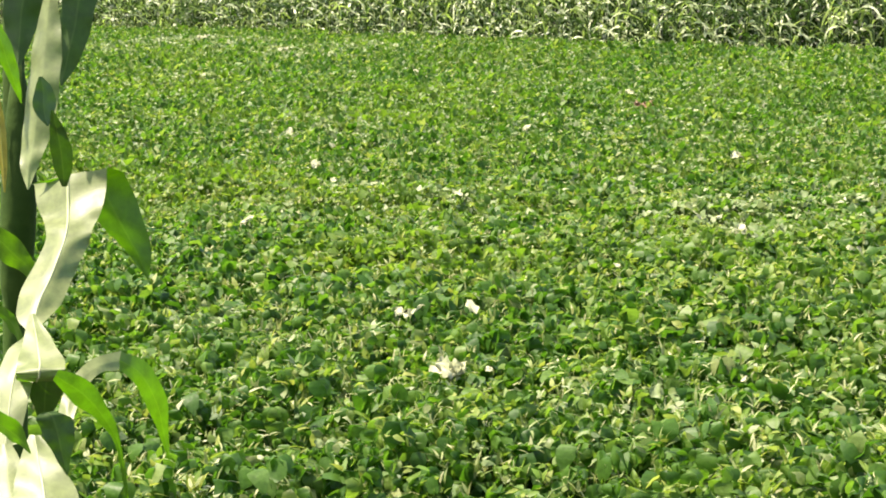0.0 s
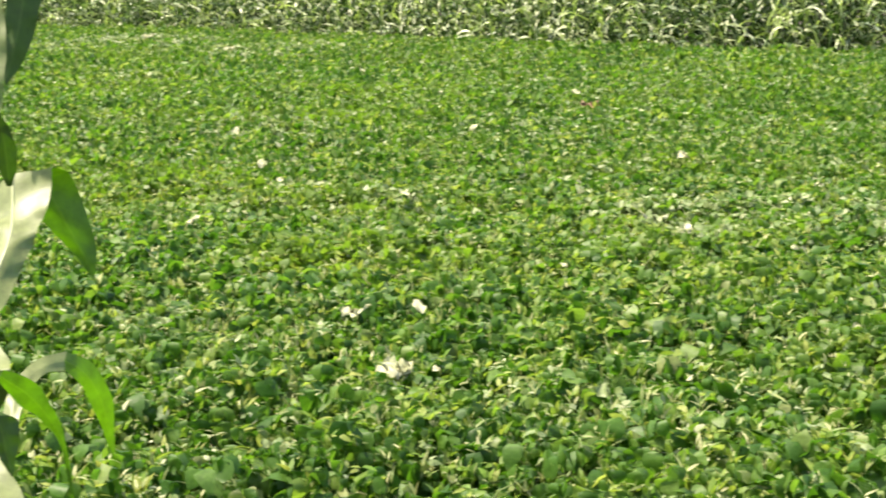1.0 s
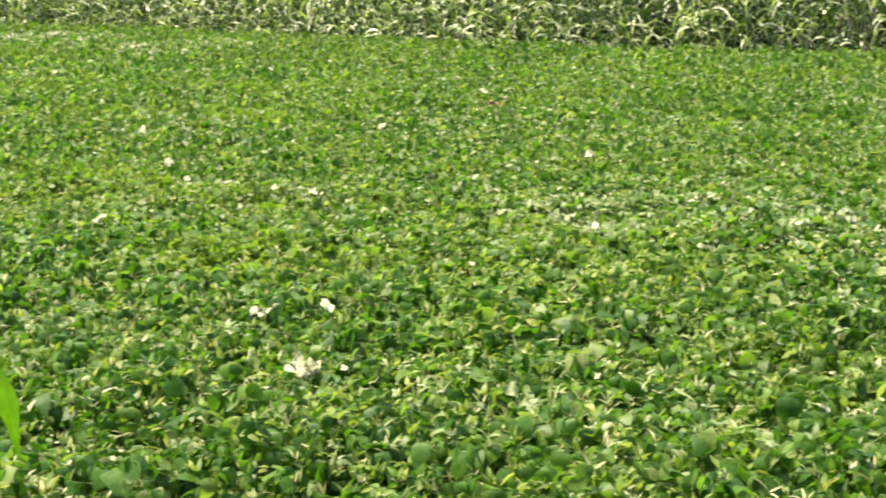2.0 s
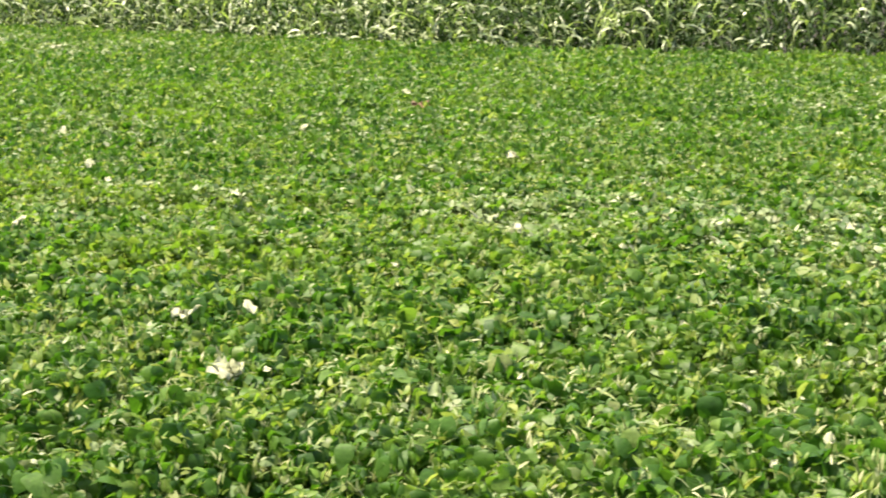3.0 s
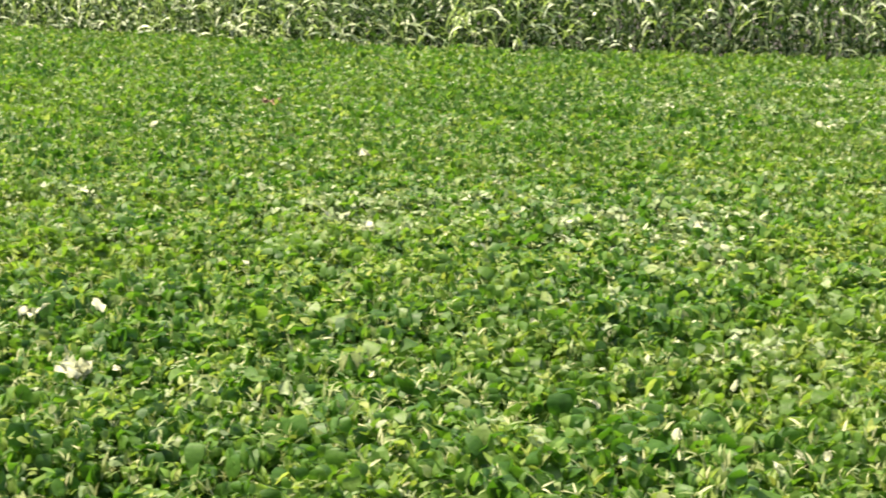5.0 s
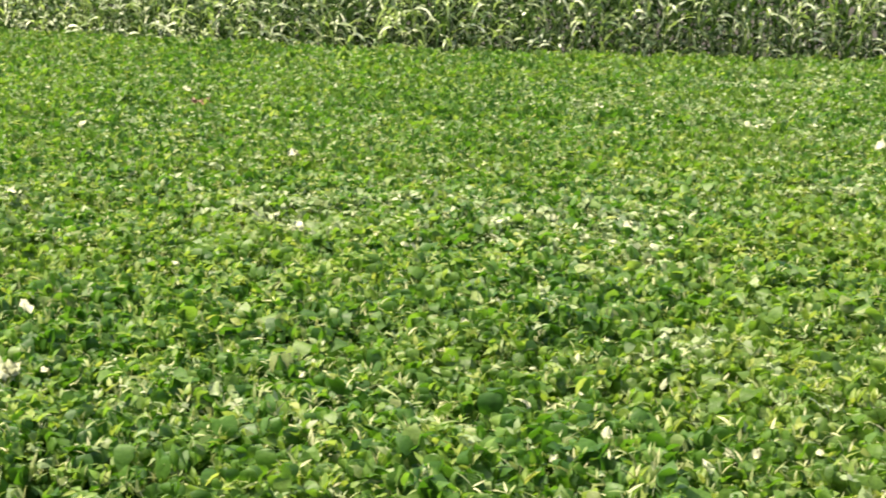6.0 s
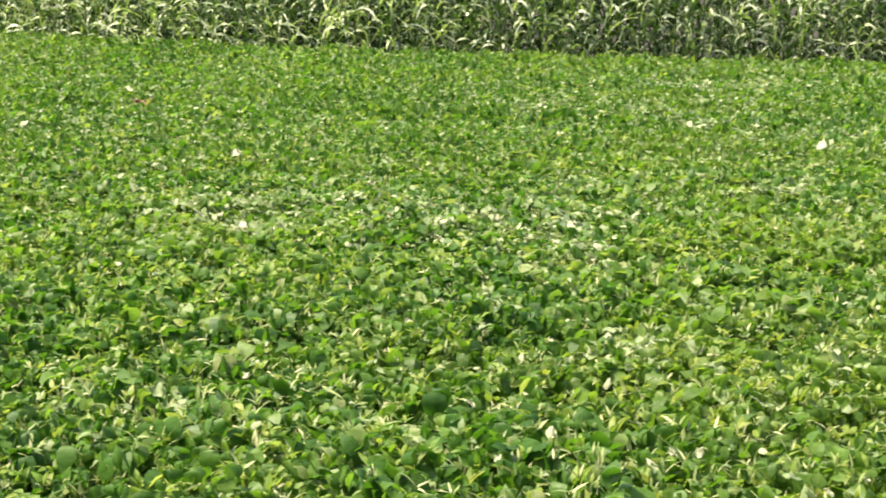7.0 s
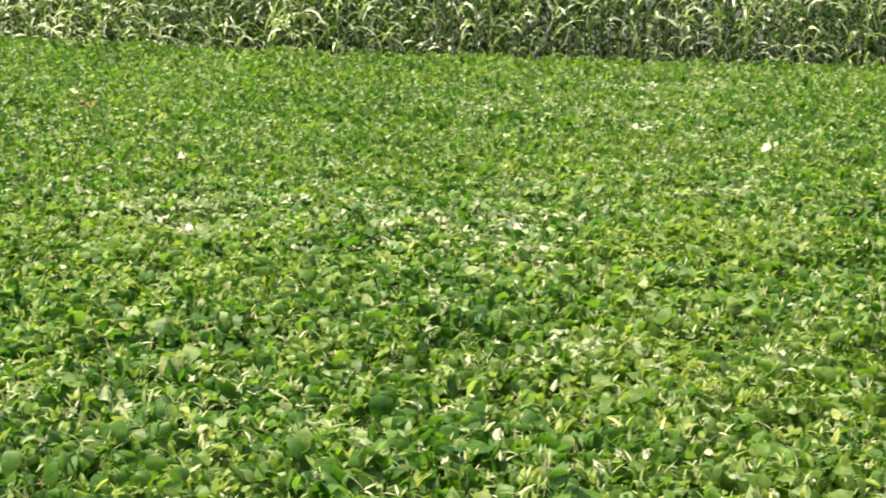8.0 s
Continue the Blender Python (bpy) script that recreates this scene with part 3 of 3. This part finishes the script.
# ---- standing corn behind the beans ----
def arc_blade(length, width, rise, bend, rng, steps=10, crumple=0.0):
    """A long arching corn leaf along +Y with a folded midrib; corners, triangles, uv."""
    pts, uv, tris = [], [], []
    y = z = 0.0
    ang = rise
    twist = rng.normal(0, 1.3)
    sway, drift = rng.normal(0, 0.35), 0.0
    for i in range(steps + 1):
        s = i / steps
        w = width * (0.55 + 1.3 * s) if s < 0.35 else width * max(0.0, 1 - ((s - 0.35) / 0.65) ** 2.2)
        t = twist * s + rng.normal(0, crumple) * (0 < i)
        wave = 0.55 * width * math.sin(17 * s + twist * 5)
        for u in (-0.5, 0, 0.5):
            side = u * w
            pts.append((side * math.cos(t) + drift, y, z + abs(u) * w * 0.35 + side * math.sin(t) + wave * u))
            uv.append((0.5 + u, s))
        y += math.cos(ang) * length / steps
        z += math.sin(ang) * length / steps
        drift += sway * s * length / steps
        ang -= bend / steps * (0.5 + 1.4 * s) * rng.uniform(0.3, 1.7)
    for i in range(steps):
        for j in (0, 1):
            a = i * 3 + j
            tris += [(a, a + 1, a + 4), (a, a + 4, a + 3)]
    return np.array(pts), np.array(tris), np.array(uv)


rng = np.random.default_rng(21)
FIELD_BLADES = []
for i in range(14):
    v, f, uv = arc_blade(rng.uniform(0.35, 0.68), rng.uniform(0.036, 0.062), rng.uniform(0.6, 1.35), rng.uniform(1.0, 3.4), rng, 10, 0.4)
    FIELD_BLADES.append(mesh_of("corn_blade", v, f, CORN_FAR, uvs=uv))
FIELD_BLADE_ARRAYS = []
for i in range(10):
    v, f, uv = arc_blade(rng.uniform(0.35, 0.68), rng.uniform(0.036, 0.062), rng.uniform(0.6, 1.35), rng.uniform(1.0, 3.4), rng, 8, 0.4)
    FIELD_BLADE_ARRAYS.append((v, f))


INNER_BLADE_ARRAYS = []
for i in range(10):
    v, f, uv = arc_blade(rng.uniform(0.35, 0.68), rng.uniform(0.04, 0.066), rng.uniform(0.6, 1.35), rng.uniform(1.0, 3.4), rng, 4, 0.4)
    INNER_BLADE_ARRAYS.append((v, f))


def field_corn(seed):
    rng = np.random.default_rng(seed)
    tall = 2.15
    plant = empty("corn_plant", pose(0, 0, 0), "tall green corn plant at the edge of the cornfield", "corn plant", "front row of the cornfield")
    sway = rng.normal(0, 0.03, 2)
    path = [(sway[0] * s * s, sway[1] * s * s, tall * s) for s in np.linspace(0, 1, 8)]
    v, f = tube(path, np.linspace(0.012, 0.005, 8), 6)
    part("stalk", mesh_of("corn_stalk", v, f, STALK), plant, label="upright jointed green stalk")
    a = rng.uniform(0, 6.28)
    for i in range(13):
        s = 0.30 + 0.67 * i / 12
        a += math.pi + rng.normal(0, 0.45)
        grow = 1.0 - 0.35 * max(0, (s - 0.7) / 0.3)
        m = Matrix.Translation((sway[0] * s * s, sway[1] * s * s, tall * s)) @ Matrix.Rotation(a, 4, "Z") @ Matrix.Scale(grow, 4)
        part("leaf", FIELD_BLADES[int(rng.integers(len(FIELD_BLADES)))], plant, m)
    return plant


corn_kinds = [field_corn(70 + i) for i in range(7)]
rng = np.random.default_rng(23)
edge_x = np.linspace(-15.0, 18.5, 1500)
edge_y = corn_edge(edge_x)
run = np.concatenate([[0], np.cumsum(np.hypot(np.diff(edge_x), np.diff(edge_y)))])


def along(s):
    """A place on the corn's edge and the outward way across it."""
    x, y = np.interp(s, run, edge_x), np.interp(s, run, edge_y)
    x2, y2 = np.interp(s + 0.2, run, edge_x), np.interp(s + 0.2, run, edge_y)
    w = np.array([x2 - x, y2 - y])
    w /= np.linalg.norm(w) + 1e-9
    return x, y, -w[1], w[0]


count = 0
s = 0.3
while s < run[-1] - 0.5:
    x, y, nx, ny = along(s)
    off = rng.normal(0, 0.05)
    m = pose(x + nx * off, y + ny * off, 0, rng.normal(0, 2.5), rng.normal(0, 2.5), rng.uniform(0, 360))
    size = rng.uniform(0.9, 1.12)
    thing = corn_kinds[count] if count < len(corn_kinds) else copy_thing(corn_kinds[count % len(corn_kinds)], m)
    thing.matrix_basis = m @ Matrix.Scale(size, 4)
    count += 1
    s += 0.22 * rng.uniform(0.8, 1.25)

outer, inner = [], []
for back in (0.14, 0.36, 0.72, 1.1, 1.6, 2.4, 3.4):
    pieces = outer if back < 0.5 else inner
    s = 0.3
    while s < run[-1] - 0.5:
        x, y, nx, ny = along(s)
        x, y = x + nx * back, y + ny * back
        tall = 2.15 * rng.uniform(0.92, 1.12)
        foot = np.array([x, y, 0.0])
        inner.append(tube([foot, foot + (0, 0, tall)], [0.014, 0.006], 4))
        a = rng.uniform(0, 6.28)
        for i in range(15):
            h = 0.22 + 0.75 * i / 14
            a += math.pi + rng.normal(0, 0.5)
            v, f = (FIELD_BLADE_ARRAYS if back < 0.5 else INNER_BLADE_ARRAYS)[int(rng.integers(10))]
            c, d = math.cos(a), math.sin(a)
            r = np.array([[c, -d, 0], [d, c, 0], [0, 0, 1]])
            pieces.append((v @ r.T + foot + (0, 0, tall * h), f))
        s += 0.24 * rng.uniform(0.8, 1.25)
v, f = joined(outer)
tagged(new("cornfield", mesh_of("cornfield", v, f, CORN_FAR)), "corn behind the front row, sun glints painted into its leaf colour", "corn crop", kind="stuff")
# rear rows take the shade-darkened leaf colour
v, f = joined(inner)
tagged(new("cornfield", mesh_of("cornfield", v, f, INNER_CORN_SHADED)), "dense rows of tall corn deeper in the field, darkened as in shade", "corn crop", kind="stuff")


# ---- the corn plant beside the camera ----
def spline(ctrl, n):
    """Smooth values through control rows."""
    c = np.asarray(ctrl, float)
    p = np.concatenate([[2 * c[0] - c[1]], c, [2 * c[-1] - c[-2]]])
    out = []
    for i in range(len(c) - 1):
        a, b, d, e = p[i:i + 4]
        for k in range(n):
            t = k / n
            out.append(0.5 * (2 * b + (d - a) * t + (2 * a - 5 * b + 4 * d - e) * t * t + (3 * b - a - 3 * d + e) * t ** 3))
    out.append(c[-1])
    return np.array(out)


def corn_blade(plant, material, ctrl, label="", ribbed=0.0):
    """A corn leaf along a path: place, width, how its breadth leans (up, and away), and the fold of one half at the midrib."""
    ctrl = [tuple(row) + (0,) * (7 - len(row)) for row in ctrl]
    rows = spline(ctrl, 6)
    rng = np.random.default_rng(len(ctrl) * 100 + int(abs(ctrl[0][2]) * 1000))
    across = (-0.5, -0.36, -0.2, -0.05, 0.05, 0.2, 0.36, 0.5)
    pts, uv, tris = [], [], []
    k = len(across)
    ph = rng.uniform(0, 6)
    for i, (x, y, z, w, lean, away, fold) in enumerate(rows):
        w = max(w, 0.002)
        la, aw = radians(lean), radians(away)
        halves = []
        for bend in (aw, aw + radians(fold)):
            halves.append(np.array([math.cos(la) * math.cos(bend), math.sin(bend), math.sin(la) * math.cos(bend)]))
        for u in across:
            side = halves[u > 0]
            ruffle = 0.0035 * math.sin(i * 0.9 + ph + (2 if u > 0 else 0)) * abs(u) * 2 * min(1, w / 0.05)
            sag = (abs(u) - 0.25) * w * 0.12
            if abs(u) < 0.1:
                sag -= 0.0012
            bulge = 0.0022 * (math.sin(i * 0.43 + ph + u * 3.5) + 0.5 * math.sin(i * 0.71 - u * 5 + ph * 2)) * math.cos(u * 2.6) * min(1, w / 0.07)
            pts.append(np.array([x, y, z]) + side * (u * w) + np.array([0, sag + ruffle - 0.45 * bulge, 0.85 * bulge]))
            uv.append((0.5 + u, i / len(rows)))
    for i in range(len(rows) - 1):
        for j in range(k - 1):
            a = i * k + j
            tris += [(a, a + 1, a + k + 1), (a, a + k + 1, a + k)]
    leaf = part("leaf", mesh_of("near_corn_leaf", np.array(pts), np.array(tris), material, uvs=np.array(uv)), plant, label=label)
    if ribbed:
        grid = np.array(pts).reshape(len(rows), k, 3)
        spine = (grid[:, k // 2 - 1] + grid[:, k // 2]) / 2
        stop = max(3, int(len(rows) * ribbed))
        v, f = tube(spine[:stop], np.clip(rows[:stop, 3] * 0.022, 0.0003, 0.0022), 6)
        part("midrib", mesh_of("leaf_midrib", v, f, RIB), leaf, label="pale raised midrib")
    return leaf


# blades are placed to fit the camera's view and stand clear of the stalk
near_corn = empty("corn_plant", pose(0, 0, 0), "tall corn plant with broad shiny arching leaves beside the camera", "corn plant")
v, f = tube([(-0.615, 2.70, 0), (-0.61, 2.70, 0.6), (-0.60, 2.70, 1.2), (-0.588, 2.70, 1.6), (-0.572, 2.70, 2.0), (-0.565, 2.70, 2.4)], [0.018, 0.018, 0.017, 0.016, 0.014, 0.008], 12)
part("stalk", mesh_of("corn_stalk", v, f, STALK), near_corn, label="thick green corn stalk")
# opaque ear added to keep the area beside the stalk dark
v, f = tube([(-0.585, 2.69, 1.60), (-0.58, 2.68, 1.64), (-0.573, 2.67, 1.71), (-0.567, 2.665, 1.77), (-0.563, 2.66, 1.84), (-0.561, 2.66, 1.90), (-0.56, 2.66, 1.95)],
            [0.013, 0.021, 0.024, 0.024, 0.021, 0.013, 0.004], 12)
part("ear", mesh_of("corn_ear", v, f, STALK), near_corn, label="green husked ear against the stalk")
rng = np.random.default_rng(57)
for i in range(5):
    v, f, uv = arc_blade(rng.uniform(0.5, 0.7), 0.085, rng.uniform(0.6, 1.0), rng.uniform(1.8, 2.8), rng, 12)
    part("leaf", mesh_of("lower_corn_leaf", v, f, CORN_SUNLIT, uvs=uv), near_corn, pose(-0.605, 2.70, 0.35 + 0.17 * i, 0, 0, 80 + 180 * (i % 2) + rng.normal(0, 25)))
# one leaf in two colours: sunlit pale here, lit-through green past the crest
corn_blade(near_corn, CORN_SUNLIT, [(-0.509, 2.26, 1.516, 0.028, 10, 0),
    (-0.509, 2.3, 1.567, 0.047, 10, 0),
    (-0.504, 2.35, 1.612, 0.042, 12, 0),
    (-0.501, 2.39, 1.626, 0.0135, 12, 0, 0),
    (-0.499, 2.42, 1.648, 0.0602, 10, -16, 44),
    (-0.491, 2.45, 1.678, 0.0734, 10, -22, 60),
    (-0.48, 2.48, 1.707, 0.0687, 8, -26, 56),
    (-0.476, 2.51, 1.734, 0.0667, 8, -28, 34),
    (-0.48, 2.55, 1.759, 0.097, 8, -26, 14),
    (-0.484, 2.58, 1.797, 0.108, 12, -18, 6)], "broad leaf painted sunlit-pale, hanging from its crest", 1.0)
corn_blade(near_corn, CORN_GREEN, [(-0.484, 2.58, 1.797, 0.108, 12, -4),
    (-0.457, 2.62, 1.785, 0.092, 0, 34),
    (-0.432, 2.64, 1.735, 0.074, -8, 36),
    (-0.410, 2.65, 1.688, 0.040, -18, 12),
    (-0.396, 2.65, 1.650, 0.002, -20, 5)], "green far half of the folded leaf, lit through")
corn_blade(near_corn, CORN_SUNLIT, [(-0.495, 2.37, 1.652, 0.007, 5, -5),
    (-0.482, 2.33, 1.629, 0.034, 5, -8),
    (-0.471, 2.29, 1.609, 0.057, 3, -8),
    (-0.468, 2.27, 1.6, 0.059, 3, -8),
    (-0.472, 2.28, 1.592, 0.055, 3, -8),
    (-0.48, 2.31, 1.581, 0.042, 3, -5)], "", 1.0)
corn_blade(near_corn, CORN_SUNLIT, [(-0.434, 2.22, 1.544, 0.021, 168, 25),
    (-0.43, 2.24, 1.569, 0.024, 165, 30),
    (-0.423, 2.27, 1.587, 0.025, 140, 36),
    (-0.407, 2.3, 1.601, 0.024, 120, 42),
    (-0.385, 2.33, 1.601, 0.027, 90, 48)], "rising half of an arched leaf, painted sunlit-pale")
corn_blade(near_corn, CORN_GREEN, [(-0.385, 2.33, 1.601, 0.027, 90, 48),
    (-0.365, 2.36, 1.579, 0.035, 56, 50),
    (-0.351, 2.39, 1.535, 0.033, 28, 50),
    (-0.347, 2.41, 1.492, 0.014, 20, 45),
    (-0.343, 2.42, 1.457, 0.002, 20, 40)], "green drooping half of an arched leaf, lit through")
corn_blade(near_corn, CORN_GREEN, [(-0.432, 2.18, 1.615, 0.013, 60, 0),
    (-0.41, 2.2, 1.592, 0.031, 55, 0),
    (-0.39, 2.22, 1.562, 0.02, 45, 0),
    (-0.376, 2.24, 1.522, 0.007, 20, 20),
    (-0.371, 2.26, 1.452, 0.004, 10, 0),
    (-0.374, 2.28, 1.393, 0.002, 5, 0)], "")
corn_blade(near_corn, CORN_SHADED, [(-0.46, 2.62, 2.059, 0.0519, -10, 10, 0),
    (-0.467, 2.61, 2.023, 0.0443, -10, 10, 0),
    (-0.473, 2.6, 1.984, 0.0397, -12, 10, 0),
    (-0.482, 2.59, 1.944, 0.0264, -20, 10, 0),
    (-0.489, 2.58, 1.914, 0.0022, -20, 10, 0)], "hanging leaf beside the stalk, shade put into its colour")
corn_blade(near_corn, CORN_SUNLIT, [(-0.48, 2.5, 2.053, 0.0141, 0, -30, 0),
    (-0.486, 2.5, 2.011, 0.0297, 0, -38, 16),
    (-0.489, 2.49, 1.976, 0.0422, 0, -36, 24),
    (-0.493, 2.48, 1.935, 0.0463, 2, -36, 30),
    (-0.499, 2.47, 1.887, 0.0475, 4, -36, 30),
    (-0.504, 2.46, 1.849, 0.039, 6, -32, 22),
    (-0.508, 2.45, 1.819, 0.0208, 8, -5, 5),
    (-0.508, 2.44, 1.795, 0.0021, 8, 0, 0)], "pale leaf sheath in front of the stalk, placed to fit the view")
corn_blade(near_corn, CORN_SHADED, [(-0.471, 2.42, 1.893, 0.0027, 0, 22, 0),
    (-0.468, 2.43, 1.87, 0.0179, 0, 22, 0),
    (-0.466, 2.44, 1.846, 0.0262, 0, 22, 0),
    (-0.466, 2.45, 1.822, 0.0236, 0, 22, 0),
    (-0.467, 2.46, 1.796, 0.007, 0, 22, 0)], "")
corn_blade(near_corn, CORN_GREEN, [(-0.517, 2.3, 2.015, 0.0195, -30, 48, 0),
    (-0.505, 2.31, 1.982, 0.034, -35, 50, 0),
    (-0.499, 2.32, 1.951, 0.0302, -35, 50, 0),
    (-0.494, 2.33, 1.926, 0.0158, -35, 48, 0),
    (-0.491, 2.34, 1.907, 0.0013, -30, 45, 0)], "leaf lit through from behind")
corn_blade(near_corn, CORN_GREEN, [(-0.484, 1.98, 1.635, 0.045, 80, -58),
    (-0.456, 1.98, 1.61, 0.083, 75, -58),
    (-0.435, 1.98, 1.595, 0.071, 60, -58),
    (-0.421, 1.98, 1.574, 0.003, 40, -58)], "")
corn_blade(near_corn, CORN_SHADED, [(-0.424, 2.09, 1.593, 0.014, -5, 32),
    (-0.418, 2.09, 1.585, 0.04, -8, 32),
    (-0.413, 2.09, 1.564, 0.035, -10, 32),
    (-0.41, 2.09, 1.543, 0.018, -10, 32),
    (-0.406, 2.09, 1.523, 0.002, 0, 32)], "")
# dark blade put where the folded leaf above casts its shadow
corn_blade(near_corn, CORN_SHADED, [(-0.465, 2.3, 1.597, 0.028, 0, 0),
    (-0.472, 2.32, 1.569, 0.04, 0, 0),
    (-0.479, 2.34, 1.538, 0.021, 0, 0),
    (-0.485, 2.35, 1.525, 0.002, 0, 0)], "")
corn_blade(near_corn, CORN_SUNLIT, [(-0.458, 2.18, 1.547, 0.012, 0, 0),
    (-0.448, 2.15, 1.522, 0.047, 0, -5),
    (-0.435, 2.11, 1.488, 0.075, 0, -5),
    (-0.431, 2.06, 1.446, 0.071, 0, -5),
    (-0.461, 2.1, 1.358, 0.035, 0, 0)], "", 1.0)
corn_blade(near_corn, CORN_SUNLIT, [(-0.501, 2.22, 1.528, 0.014, 0, 0),
    (-0.492, 2.19, 1.503, 0.04, 0, -5),
    (-0.48, 2.14, 1.468, 0.058, 0, -5),
    (-0.484, 2.12, 1.41, 0.042, 0, 0)], "")
corn_blade(near_corn, CORN_GREEN, [(-0.605, 2.61, 1.73, 0.035, 60, -40),
    (-0.573, 2.61, 1.699, 0.062, 60, -40),
    (-0.549, 2.61, 1.677, 0.042, 60, -40),
    (-0.534, 2.61, 1.645, 0.002, 60, -40)], "")
corn_blade(near_corn, CORN_GREEN, [(-0.57, 2.5, 1.639, 0.02, 60, -58),
    (-0.552, 2.49, 1.628, 0.059, 60, -58),
    (-0.538, 2.48, 1.611, 0.052, 55, -58),
    (-0.524, 2.47, 1.585, 0.003, 45, -58)], "")
corn_blade(near_corn, CORN_YELLOW, [(-0.587, 2.64, 1.914, 0.006, 0, 0),
    (-0.583, 2.64, 1.854, 0.014, 0, 0),
    (-0.581, 2.64, 1.809, 0.01, 0, 0),
    (-0.581, 2.64, 1.771, 0.002, 0, 0)], "yellowing leaf edge")
# dark blade in place of a shadow patch on the sheath
corn_blade(near_corn, CORN_SHADED, [(-0.487, 2.44, 1.933, 0.006, 0, 63),
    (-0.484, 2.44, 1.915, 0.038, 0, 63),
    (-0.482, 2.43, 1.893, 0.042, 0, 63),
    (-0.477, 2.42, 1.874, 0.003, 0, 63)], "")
corn_blade(near_corn, CORN_SHADED, [(-0.527, 2.58, 2.053, 0.0584, 0, 8, 0),
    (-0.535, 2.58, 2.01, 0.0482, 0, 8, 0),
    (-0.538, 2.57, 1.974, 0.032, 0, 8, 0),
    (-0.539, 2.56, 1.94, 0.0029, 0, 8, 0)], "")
# three unseen upper blades, added to cast shade on the blades below
corn_blade(near_corn, CORN_SUNLIT, [(-0.548, 2.53, 2.116, 0.028, 0, 80),
    (-0.522, 2.59, 2.196, 0.078, 0, 80),
    (-0.486, 2.64, 2.241, 0.12, 0, 80),
    (-0.454, 2.67, 2.25, 0.127, 0, 80),
    (-0.431, 2.68, 2.229, 0.085, 0, 80),
    (-0.413, 2.68, 2.192, 0.002, 0, 80)], "")
corn_blade(near_corn, CORN_SUNLIT, [(-0.506, 2.64, 2.104, 0.028, 60, 40),
    (-0.541, 2.6, 2.132, 0.184, 60, 40),
    (-0.574, 2.56, 2.153, 0.24, 60, 40),
    (-0.61, 2.52, 2.176, 0.233, 60, 40),
    (-0.642, 2.5, 2.193, 0.002, 60, 40)], "")
corn_blade(near_corn, CORN_SUNLIT, [(-0.575, 2.70, 2.12, 0.04, 0, 80),
    (-0.60, 2.66, 2.20, 0.16, 0, 80),
    (-0.64, 2.63, 2.25, 0.20, 0, 80),
    (-0.69, 2.61, 2.26, 0.12, 0, 80),
    (-0.73, 2.60, 2.24, 0.01, 0, 80)], "")
